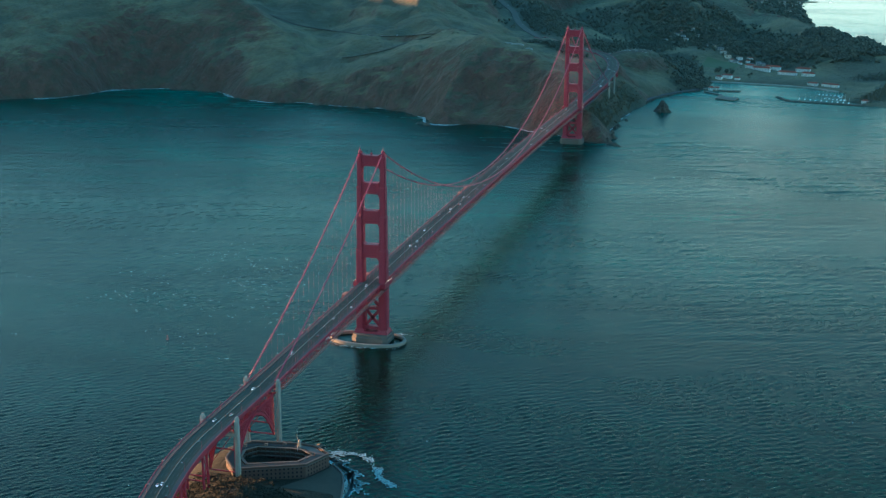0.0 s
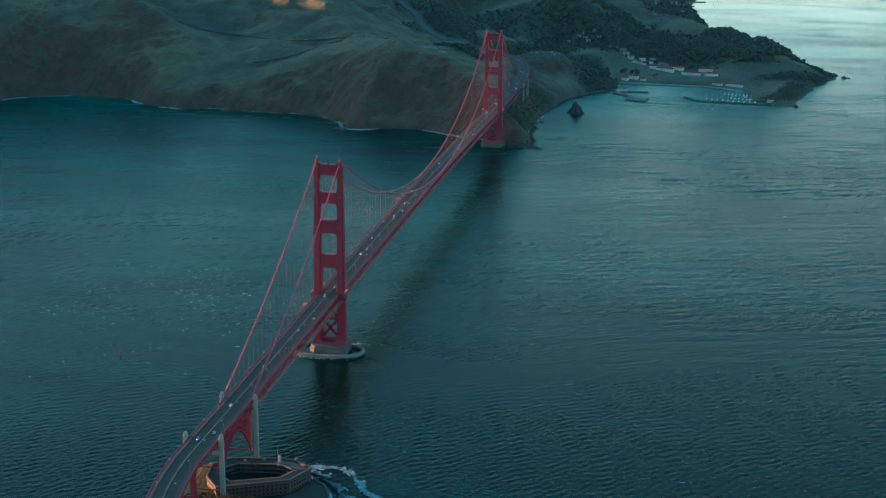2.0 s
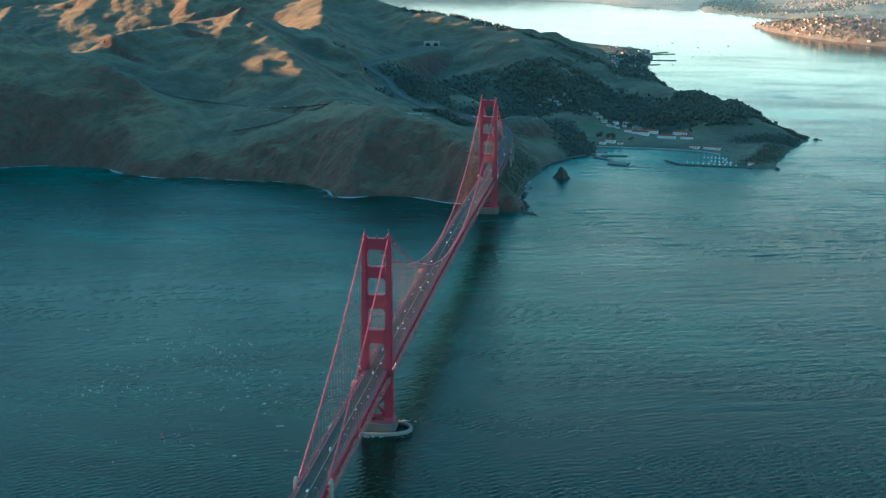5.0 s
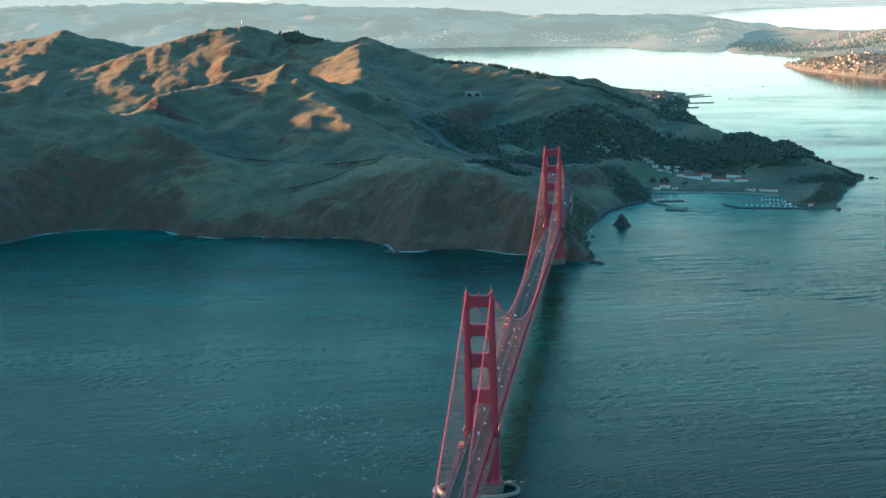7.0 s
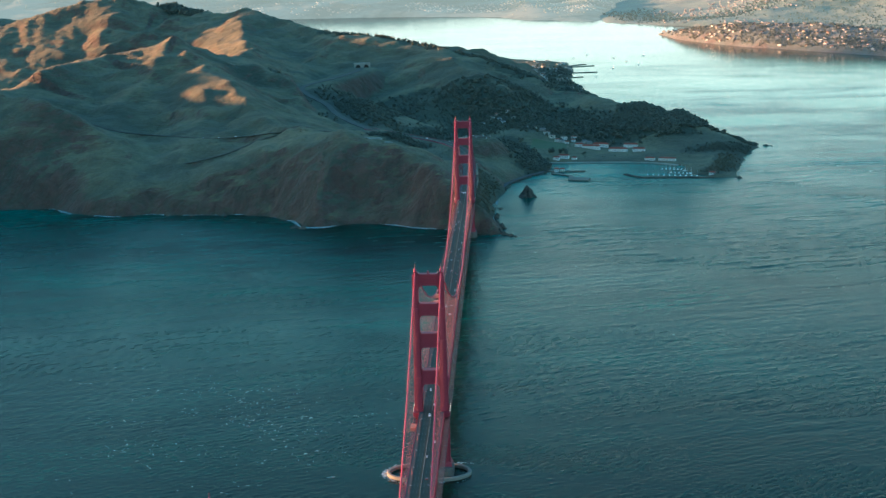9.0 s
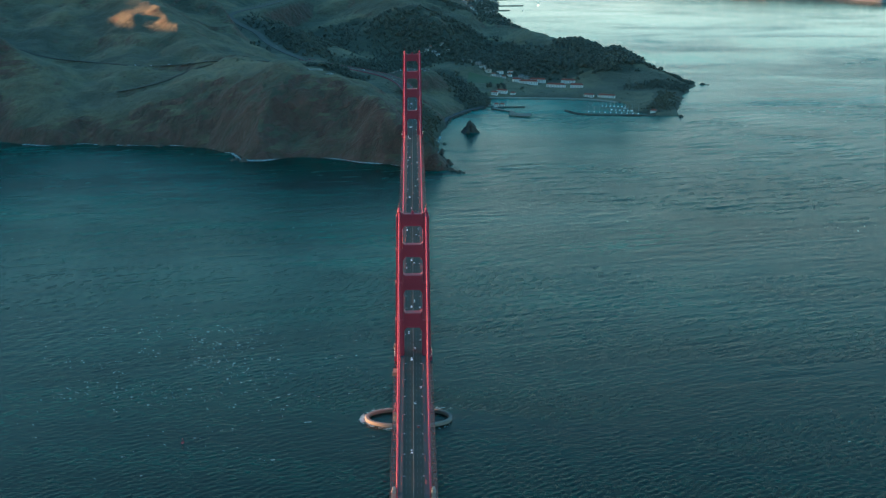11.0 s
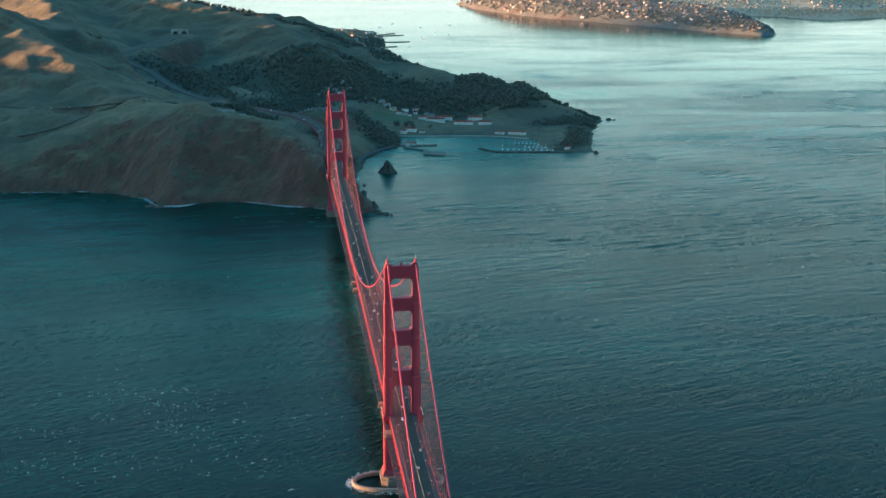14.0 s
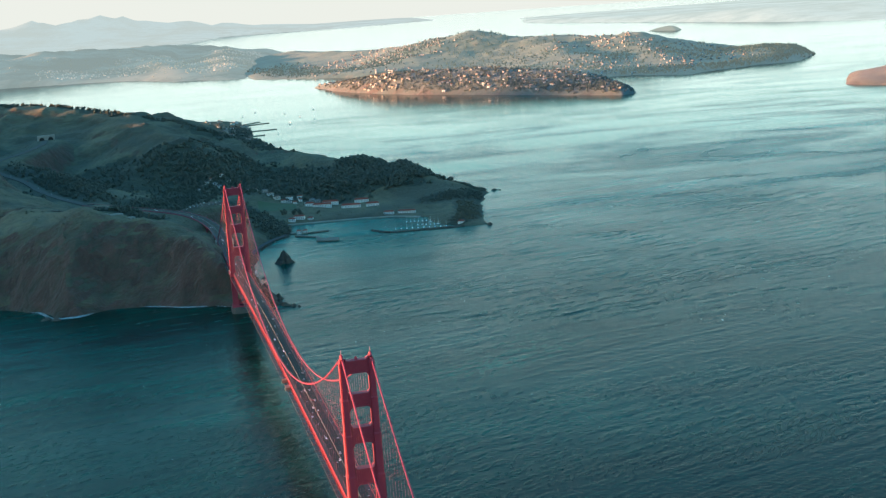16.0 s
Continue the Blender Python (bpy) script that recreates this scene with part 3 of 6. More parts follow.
def wind_sea():
    """The wind waves of the strait as real relief: a fan of quads, finest where the flight passes nearest."""
    ang = np.arange(radians(-29), radians(33), 0.0017)
    rad = 850.0 * np.exp(np.arange(0, math.log(5.0), 0.0019))
    A, R = np.meshgrid(ang, rad)
    X, Y = R * np.sin(A), -1450 + R * np.cos(A)
    step = R * 0.0017
    rng = np.random.RandomState(17)
    lam = np.concatenate([2.8 * np.exp(rng.rand(44) ** 1.3 * math.log(4.2)), 7.5 * np.exp(rng.rand(26) * math.log(3.0))])
    way = radians(-40) + rng.normal(size=70) * radians(29)
    amp = lam ** 0.8
    slope = amp * 2 * math.pi / lam
    amp[:44] *= 0.155 / math.sqrt(0.5 * float((slope[:44] ** 2).sum()))
    amp[44:] *= 0.055 / math.sqrt(0.5 * float((slope[44:] ** 2).sum()))
    Z = np.zeros(X.shape)
    px = X + 14 * fractal(X, Y, 90, 3)
    py = Y + 14 * fractal(X + 700, Y, 90, 3)
    open_water = np.clip((R - 1300) / 900, 0, 1)
    swell = np.zeros(X.shape)
    for l, w, p in zip(20.0 * np.exp(rng.rand(36) * math.log(2.6)), radians(-78) + rng.normal(size=36) * radians(17), rng.rand(36) * 6.28):
        swell += np.clip((l / step - 2.4) / 1.2, 0, 1) * l ** 0.8 * np.sin(2 * math.pi / l * (px * math.cos(w) + py * math.sin(w)) + p)
    swell *= 0.16 / swell.std()
    for i, (l, w, a, p) in enumerate(zip(lam, way, amp, rng.rand(70) * 6.28)):
        Z += a * (open_water if i >= 44 else 1) * np.clip((l / step - 2.0) / 1.2, 0, 1) * np.sin(2 * math.pi / l * (px * math.cos(w) + py * math.sin(w)) + p)
    gust = np.clip(2.6 * fractal(X * 0.45 + 0.2 * Y, Y, 230, 5) - 0.30, 0.3, 1.7)
    gust *= 1 - 0.6 * np.clip((fractal(X * 0.5 + 900, Y * 1.3 - 0.2 * X, 420, 4, 0.5, True) - 0.76) / 0.12, 0, 1)
    # tide lines: narrow curved seams where the current roughens or smooths the water
    wx, wy = X + 260 * fractal(X + 300, Y, 520, 3), Y + 150 * fractal(X, Y + 800, 520, 3)
    for k, (size, wide, force) in enumerate(((640, 0.010, 0.5), (430, 0.014, -0.6), (900, 0.016, 0.45), (330, 0.010, -0.5))):
        seam = fractal(wx * 0.42 + 0.12 * wy + 500 * k, wy - 0.1 * wx, size, 4)
        gust *= 1 + force * np.exp(-((seam - 0.5) / wide) ** 2) * np.clip(2.2 * vnoise(X / 310 + 9 * k, Y / 190) - 0.5, 0, 1)
    gust = np.clip(0.45 + 0.55 * gust, 0.5, 1.35)
    # long tide rips off the cove, where steeper waves stand in the current
    rip = np.zeros(X.shape)
    for line, half in RIPS:
        off = 26 * (fractal(X, Y, 120, 4) - 0.5)
        d, force = along(X + off, Y + off, line)
        rip = np.maximum(rip, force * np.exp(-(d / half) ** 2))
    gust = gust * (1 + 0.9 * rip)
    swell = swell * (1 + 1.6 * rip)
    lee = np.clip((3400 - Y) / 1500, 0.10, 1)
    edge = np.clip((R - 850) / 60, 0, 1) * np.clip((3500 - R) / 1800, 0, 1) * np.clip((np.minimum(A - ang[0], ang[-1] - A)) / 0.05, 0, 1)
    side = np.clip((np.minimum(A - ang[0], ang[-1] - A)) / 0.05, 0, 1)
    outer = np.clip((R - 1500) / 900, 0, 1) * np.clip((4230 - R) / 700, 0, 1) * np.clip((3600 - Y) / 900, 0, 1) * side * np.clip(2.4 * fractal(X * 0.5 + 0.15 * Y, Y + 400, 420, 4) - 0.45, 0.35, 1.4)
    full = np.maximum(lee * edge, np.minimum(outer, 1))
    Z = np.clip((Z + 0.25 * Z * np.abs(Z)) * gust * lee * edge + swell * outer, -0.70 * full, 0.8) + 0.02 + 0.74 * np.minimum(full * 1.5, 1)
    ny, nx = Z.shape
    idx = np.arange(nx * ny).reshape(ny, nx)
    q = np.stack([idx[:-1, :-1], idx[:-1, 1:], idx[1:, 1:], idx[1:, :-1]], -1).reshape(-1, 4)
    me = bpy.data.meshes.new("wind_sea")
    me.vertices.add(nx * ny)
    me.vertices.foreach_set("co", (np.stack([X, Y, Z], -1) * M).astype(np.float32).ravel())
    me.loops.add(q.size)
    me.loops.foreach_set("vertex_index", q.astype(np.int32).ravel())
    me.polygons.add(len(q))
    me.polygons.foreach_set("loop_start", np.arange(0, q.size, 4, dtype=np.int32))
    me.polygons.foreach_set("use_smooth", np.ones(len(q), bool))
    me.update(calc_edges=True)
    return me


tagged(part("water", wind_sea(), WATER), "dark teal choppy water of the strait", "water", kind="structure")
# ---- the road's line: approach viaduct, bridge, highway up the valley ----
ROAD = [(46, -720, 66), (30, -660, 66), (16, -600, 66.5), (6, -545, 67), (1, -495, 67), (0, -443, 67), (0, -343, 67.5), (0, -170, 70), (0, 0, 72.5), (0, 200, 75.5), (0, 420, 77.6), (0, 640, 78.3),
        (0, 860, 77.6), (0, 1080, 75.5), (0, 1280, 72.5), (0, 1450, 71), (0, 1623, 71), (-2, 1730, 72), (-9, 1830, 74), (-28, 1935, 76), (-65, 2030, 78), (-122, 2105, 80), (-197, 2170, 84), (-272, 2250, 88)]
HIGHWAY = [(-272, 2250, 88), (-330, 2360, 94), (-382, 2490, 101), (-425, 2630, 111), (-488, 2770, 121), (-528, 2880, 130), (-512, 2965, 136), (-452, 3055, 143), (-402, 3180, 149), (-388, 3290, 153)]


def smooth_line(line, step):
    """Catmull-Rom through the points, in even steps."""
    pts = [np.array(p, float) for p in line]
    pts = [2 * pts[0] - pts[1]] + pts + [2 * pts[-1] - pts[-2]]
    out = []
    for a, b, c, d in zip(pts, pts[1:], pts[2:], pts[3:]):
        k = max(1, int(np.linalg.norm(c - b) / step))
        for t in np.arange(k) / k:
            out.append(0.5 * (2 * b + (c - a) * t + (2 * a - 5 * b + 4 * c - d) * t ** 2 + (3 * b - a - 3 * c + d) * t ** 3))
    out.append(pts[-2])
    return out


DECK = smooth_line(ROAD, 7.62)
DECK_Y = [p[1] for p in DECK]


def deck_z(y):
    return float(np.interp(y, DECK_Y, [p[2] for p in DECK]))


def deck_x(y):
    return float(np.interp(y, DECK_Y, [p[0] for p in DECK]))


def band(geo, line, a0, a1, z0, z1):
    """A long slab that follows a line, from a0 to a1 metres to its right and z0 to z1 above it."""
    base = len(geo.v)
    for i, p in enumerate(line):
        d = np.array(line[min(i + 1, len(line) - 1)]) - np.array(line[max(i - 1, 0)])
        s = np.array((d[1], -d[0])) / np.hypot(d[0], d[1])
        for a, z in ((a0, z0), (a1, z0), (a1, z1), (a0, z1)):
            geo.v.append((p[0] + s[0] * a, p[1] + s[1] * a, p[2] + z))
    for i in range(len(line) - 1):
        k = base + 4 * i
        geo.f += [(k + j, k + (j + 1) % 4, k + 4 + (j + 1) % 4, k + 4 + j) for j in range(4)]
    k = base + 4 * (len(line) - 1)
    geo.f += [(base + 3, base + 2, base + 1, base), (k, k + 1, k + 2, k + 3)]
    return geo


# ---- headland ----
SHORE_OCEAN = [(-4600, 1350), (-3600, 1000), (-2700, 1250), (-1900, 1180), (-1420, 1390), (-1253, 1482), (-1175, 1625), (-1067, 1680), (-930, 1675), (-872, 1615), (-766, 1562), (-700, 1582), (-600, 1565), (-487, 1560), (-421, 1541),
               (-362, 1470), (-335, 1405), (-285, 1398), (-232, 1442), (-150, 1408), (-98, 1372), (-40, 1352), (0, 1318), (40, 1292)]
SHORE_BAY = [(66, 1300), (70, 1360), (52, 1430), (50, 1530), (64, 1709), (75, 1858), (97, 1905), (143, 1985), (180, 2008), (184, 2100), (188, 2178), (259, 2172), (381, 2160), (446, 2140), (500, 2092), (517, 1968), (554, 1898), (612, 1903), (628, 1990),
             (634, 2045), (662, 2116), (692, 2213), (708, 2288), (742, 2380), (750, 2450)]
SHORE_TOWN = [(700, 2560), (630, 2700), (545, 2850), (455, 3080), (405, 3350), (378, 3753), (350, 3975), (338, 4209), (330, 4349), (360, 4600), (350, 5034), (0, 5300), (-500, 5900), (-900, 7000), (-4600, 7000)]
HEADLAND = SHORE_OCEAN + SHORE_BAY + SHORE_TOWN
RIDGES = [
    ([(-2600, 1750, 150), (-2050, 1960, 225), (-1640, 2010, 286), (-1460, 2000, 283), (-1300, 2060, 286), (-1215, 2260, 215), (-1130, 2480, 205), (-1060, 2640, 262), (-850, 2700, 296)], 1.0),
    ([(-850, 2700, 296), (-640, 2650, 250), (-500, 2540, 195), (-430, 2450, 150)], 0.62),
    ([(-850, 2700, 290), (-745, 2420, 244), (-600, 2230, 203), (-470, 1980, 150), (-260, 1660, 152), (-190, 1560, 150), (-105, 1460, 118), (-60, 1400, 70)], 0.72),
    ([(-260, 1660, 140), (-330, 1560, 100), (-330, 1450, 50)], 0.45),
    ([(-850, 2700, 260), (-930, 2250, 170), (-860, 1850, 85), (-700, 1640, 50)], 0.6),
    ([(-1300, 2060, 280), (-1190, 1800, 130), (-1250, 1600, 80)], 0.7),
    ([(-700, 2330, 205), (-640, 2000, 142), (-610, 1800, 95), (-600, 1640, 50)], 0.6),
    ([(-2900, 4300, 120), (-2495, 4300, 150), (-2002, 4300, 229), (-1438, 4350, 354), (-1252, 4400, 338), (-924, 4200, 312), (-575, 3900, 254), (-439, 3800, 228), (-221, 3600, 205), (-20, 3400, 172), (164, 3300, 140), (300, 3150, 78)], 1.0),
    ([(-924, 4200, 300), (-800, 3600, 225), (-730, 3200, 215), (-800, 2850, 230)], 0.8),
    ([(-120, 3420, 172), (-70, 3120, 165), (40, 2880, 115), (120, 2700, 60)], 0.62),
    ([(300, 3150, 78), (332, 3000, 76), (389, 2800, 70), (469, 2610, 92), (563, 2500, 76), (620, 2440, 46)], 0.42),
    ([(-3600, 6200, 200), (-2863, 6000, 284), (-2437, 6000, 205), (-1700, 6000, 160)], 1.3),
    ([(-3800, 3000, 110), (-2900, 2700, 140), (-2600, 2250, 150), (-2600, 1750, 150)], 1.2),
]
FLATS = [(330, 2300, 150, 7.0), (210, 2380, 110, 16.0), (110, 2540, 110, 38.0), (-190, 1985, 60, 88.0), (10, 2120, 70, 80.0), (500, 2120, 70, 4.0), (-215, 1690, 40, 138.0), (330, 4450, 160, 5.0), (-20, 1345, 35, 8.0), (-95, 1975, 75, 71.0), (-45, 1870, 48, 62.0)]

CRESTS = [
    ([(-2002, 4300, 232), (-1728, 4324, 308), (-1497, 4345, 350), (-1419, 4355, 354), (-1365, 4370, 340), (-1279, 4393, 315), (-1153, 4339, 297), (-1023, 4260, 291), (-894, 4174, 297), (-768, 4066, 270), (-646, 3961, 247), (-530, 3867, 228),
      (-357, 3725, 220), (-180, 3559, 195), (-8, 3393, 168), (71, 3350, 142), (152, 3307, 110), (213, 3248, 84), (273, 3174, 69)], 170.0),
    ([(273, 3174, 69), (325, 3070, 71), (358, 2916, 79), (384, 2800, 80), (401, 2700, 76), (425, 2672, 77), (467, 2635, 82), (503, 2614, 68), (540, 2592, 50), (574, 2574, 58), (606, 2552, 47), (624, 2526, 26), (665, 2470, 22), (705, 2422, 12)], 75.0),
    ([(-1460, 2010, 284), (-1362, 2028, 279), (-1315, 2050, 276), (-1276, 2100, 261), (-1240, 2156, 236), (-1220, 2225, 215), (-1218, 2330, 202), (-1211, 2417, 214), (-1174, 2438, 234), (-1140, 2480, 250), (-1089, 2550, 254), (-1034, 2645, 264), (-960, 2690, 274), (-900, 2715, 280),
      (-856, 2735, 295), (-805, 2715, 269), (-740, 2690, 246), (-630, 2620, 198), (-545, 2542, 160), (-455, 2430, 126)], 130.0),
]


def side_spurs(line, seed, every, reach):
    """Short spurs that run down both flanks of a ridge."""
    r = np.random.RandomState(seed)
    pts = smooth_line(line, every)
    out = []
    for i in range(1, len(pts) - 1):
        p, d = pts[i], pts[i + 1] - pts[i - 1]
        side = (np.array((d[1], -d[0])) / np.hypot(d[0], d[1])) * (1 if i % 2 else -1)
        lean = d[:2] / np.hypot(d[0], d[1]) * r.uniform(-0.3, 0.5)
        k = reach * r.uniform(0.7, 1.3)
        out.append(([(p[0], p[1], p[2] * 0.97), (p[0] + (side[0] + lean[0]) * k * 0.5, p[1] + (side[1] + lean[1]) * k * 0.5, p[2] * 0.80), (p[0] + (side[0] + lean[0]) * k, p[1] + (side[1] + lean[1]) * k, p[2] * 0.46)], 0.42))
    return out


for i, (every, reach) in ((0, (150, 420)), (2, (130, 300)), (7, (170, 420)), (9, (110, 220))):
    RIDGES += side_spurs(RIDGES[i][0], 40 + i, every, reach)

LOOKOUT = smooth_line([(-1020, 2080, 140), (-870, 2030, 137), (-740, 1990, 137), (-640, 1905, 135), (-500, 1865, 136), (-310, 1795, 136), (-262, 1710, 137)], 14)
LOOKOUT_LOW = smooth_line([(-640, 1740, 104), (-560, 1770, 112), (-470, 1830, 124), (-380, 1835, 132), (-318, 1798, 135)], 14)


def headland_cliff(X, Y):
    """Steep to the ocean, gentler in the coves of the bay."""
    east = np.clip((X + 40) / 260, 0, 1)
    town = np.clip((Y - 2500) / 500, 0, 1)
    return 1.0 * (1 - east) + 0.55 * east - 0.25 * town * east


headland = Terrain((-4400, 1240, 820, 6900), 11.0, HEADLAND, RIDGES, 340.0, headland_cliff, 14.0, 1.0,
                   [(DECK[-60:], 22.0), (smooth_line(HIGHWAY, 20), 62.0), (LOOKOUT, 8.0, True), (LOOKOUT_LOW, 7.0, True)], FLATS, crests=CRESTS, steep=True)
headland_ground = headland.build("ground_headland", LAND, "steep coastal hills of dry grass, dark scrub and brown cliffs")
g = Geo()
band(g, smooth_line(HIGHWAY, 20), -9, 9, -0.9, 0.35)
tagged(part("road", g, ROAD_GREY), "grey highway that climbs the valley", "road", kind="structure")
for line in (LOOKOUT, LOOKOUT_LOW):
    tagged(part("road", band(Geo(), line, -4.5, 4.5, -0.9, 0.3), ASPHALT), "narrow lookout road cut into the hillside", "road", kind="structure")

# land under the approach, south of the strait
SOUTH = [(-44, -352), (-20, -338), (36, -326), (66, -334), (82, -376), (98, -392), (112, -432), (150, -500), (260, -600), (560, -760), (1200, -900), (3600, -800), (3600, -4200), (-2600, -4200), (-1800, -1600), (-600, -1000), (-120, -720), (-52, -500), (-50, -420)]
south = Terrain((-2600, -4200, 3600, -300), 26.0, SOUTH, [([(10, -640, 62), (-60, -900, 75), (200, -1500, 80), (600, -2500, 70)], 1.6)], 330.0, 0.35, 4.0, 0.6,
                [([(46, -720, 50), (30, -660, 48), (16, -600, 40)], 20.0)], [(50, -400, 66, 3.0)], 5.0)
south.build("ground_south", LAND_POINT, "low green point of land below the bridge's approach")

# ---- suspension bridge ----
bridge = tagged(holder("suspension_bridge"), "orange-red steel suspension bridge with two tall stepped towers", "bridge")
S_END, N_END, SPAN = -343.0, 1623.0, 1280.0
CABLE_X, TOP = 13.7, 226.0


def build_tower(y0):
    """Stepped twin-legged tower: legs in five setbacks, four portal struts, braces below the deck."""
    g = Geo()
    g.box(-CABLE_X - 6.5, -9.5, 10.9, CABLE_X + 6.5, 9.5, 13.5, 0.4)
    for s in (-1, 1):
        g.box(s * CABLE_X - 6.0, -9.0, 13.4, s * CABLE_X + 6.0, 9.0, 16, 0.8)
    tower = part("tower", g, RED, bridge, "stepped orange-red steel tower", spot(0, y0, 0))
    steps = [(16, 70, 9.6, 16.0), (70, 112, 8.8, 14.2), (112, 152, 7.9, 12.4), (152, 187, 7.0, 10.6), (187, 222, 6.1, 9.0)]
    for s in (-1, 1):
        # one stepped shaft: a cross-shaped plan with notched corners, set back at each strut
        plan = [(0.5, -0.34), (0.5, 0.34), (0.43, 0.34), (0.43, 0.43), (0.36, 0.43), (0.36, 0.5), (-0.36, 0.5), (-0.36, 0.43), (-0.43, 0.43), (-0.43, 0.34), (-0.5, 0.34), (-0.5, -0.34), (-0.43, -0.34), (-0.43, -0.43), (-0.36, -0.43), (-0.36, -0.5), (0.36, -0.5), (0.36, -0.43), (0.43, -0.43), (0.43, -0.34)]
        levels = []
        for z0, z1, w, d in steps:
            levels += [(z0, w, d), (z1 - 2.4, w, d), (z1 - 2.3, w + 0.5, d + 0.5), (z1 - 1.0, w + 0.5, d + 0.5), (z1 - 0.9, w - 0.2, d - 0.3), (z1, w - 0.6, d - 0.8)]
        levels += [(222.1, 4.8, 7.2), (225.4, 3.8, 6.2)]
        g = Geo()
        for z, w, d in levels:
            g.v += [(s * CABLE_X + px * w, py * d, z) for px, py in plan]
        n = len(plan)
        g.f = [(i * n + k, i * n + (k + 1) % n, (i + 1) * n + (k + 1) % n, (i + 1) * n + k) for i in range(len(levels) - 1) for k in range(n)]
        g.f += [tuple(reversed(range(n))), tuple(range((len(levels) - 1) * n, len(levels) * n))]
        part("leg", g, RED, tower)
        g = Geo().tube([(s * CABLE_X, -4.5, 225.2), (s * CABLE_X, -2, 227.4), (s * CABLE_X, 0, 228.2), (s * CABLE_X, 2, 227.4), (s * CABLE_X, 4.5, 225.2)], 1.3, 8)
        part("saddle", g, RED, tower)
        g = Geo().tube([(s * CABLE_X, 0, 228.8), (s * CABLE_X, 0, 234)], [0.3, 0.12], 6)
        part("finial", g, RED, tower)
    for z0, z1, depth, k in ((211, 223, 6.0, 6.1), (178.5, 191, 7.0, 7.0), (143.5, 158.5, 8.2, 7.9), (103, 118, 9.4, 8.8)):
        x = CABLE_X - k / 2 + 0.2
        hb = 4.2
        poly = [(-x, z1 + 2.2), (-x, z0 - hb), (-x + 0.8, z0 - hb * 0.8), (-x + 1.7, z0 - hb * 0.35), (-x + 3.6, z0), (x - 3.6, z0), (x - 1.7, z0 - hb * 0.35), (x - 0.8, z0 - hb * 0.8), (x, z0 - hb), (x, z1 + 2.2), (x - 2.4, z1), (-x + 2.4, z1)]
        g = Geo().slab(poly, -depth / 2, depth / 2)
        part("portal_strut", g, RED, tower)
        flute = Geo().box(-0.45, -0.35, z0 + 1.0, 0.45, 0.35, z1 - 1.0).mesh("flute")
        for i in range(-4, 5):
            for s in (-1, 1):
                part("flute", flute, RED, tower, at=spot(i * 2.0, s * depth / 2, 0))
        part("cornice", Geo().box(-x, -depth / 2 - 0.5, z1 - 0.9, x, depth / 2 + 0.5, z1 + 0.25), RED, tower)
        part("cornice", Geo().box(-x + 2, -depth / 2 - 0.5, z0 - 0.2, x - 2, depth / 2 + 0.5, z0 + 0.8), RED, tower)
    g = Geo().tube([(0, 0, 223), (0, 0, 226.5)], [1.6, 0.9], 8)
    part("beacon", g, RED, tower)
    for z0, z1 in ((18, 40), (42, 63)):
        for s in (-1, 1):
            part("cross_brace", Geo().bar((-9.6 * s, 0, z0), (9.6 * s, 0, z1), 2.6, 3.4), RED, tower)
    for z in (17, 41, 63):
        part("lower_strut", Geo().box(-10, -4, z - 1.8, 10, 4, z + 1.8), RED, tower)
    g = Geo()
    g.prism([(-22, -13), (-16, -17), (16, -17), (22, -13), (22, 13), (16, 17), (-16, 17), (-22, 13)], -12, 8)
    g.prism([(-21, -12), (-15.5, -15.5), (15.5, -15.5), (21, -12), (21, 12), (15.5, 15.5), (-15.5, 15.5), (-21, 12)], 8, 11)
    part("pier", g, PIER_CONC, tower, "stained concrete pier")
    # lamps and walkway bays round the legs at deck level
    for s in (-1, 1):
        g = Geo()
        dz = deck_z(y0)
        g.box(s * 16.5 - 3.2, -13, dz - 3.0, s * 16.5 + 3.2, 13, dz + 0.1)
        for y in (-13, 13):
            g.box(s * 16.5 - 3.2, y - 0.15, dz + 0.1, s * 16.5 + 3.2, y + 0.15, dz + 1.4)
        g.box(s * 19.7 - 0.15, -13, dz + 0.1, s * 19.7 + 0.15, 13, dz + 1.4)
        bay = part("walkway_bay", g, RED, tower)
        for y in (-11.5, -6, 0, 6, 11.5):
            part("bay_lamp", Geo().box(s * 19.5 - 0.26, y - 0.26, dz + 2.6, s * 19.5 + 0.26, y + 0.26, dz + 3.0, 0.08), LAMP_GLOW, bay, "lit walkway lamp")
            part("lamp_post", Geo().box(s * 19.5 - 0.12, y - 0.12, dz + 0.1, s * 19.5 + 0.12, y + 0.12, dz + 2.6), RED, bay)
    return tower


build_tower(0.0)
build_tower(SPAN)


def cable_z(y):
    """Height of the main cables."""
    if 0 <= y <= SPAN:
        u = (y - SPAN / 2) / (SPAN / 2)
        return 82.5 + (227 - 82.5) * u * u
    end = S_END if y < 0 else N_END
    t = abs(y if y < 0 else y - SPAN) / 343.0
    ze = deck_z(end) + 4.0
    return 227 + (ze - 227) * t - 4 * 9.5 * t * (1 - t)


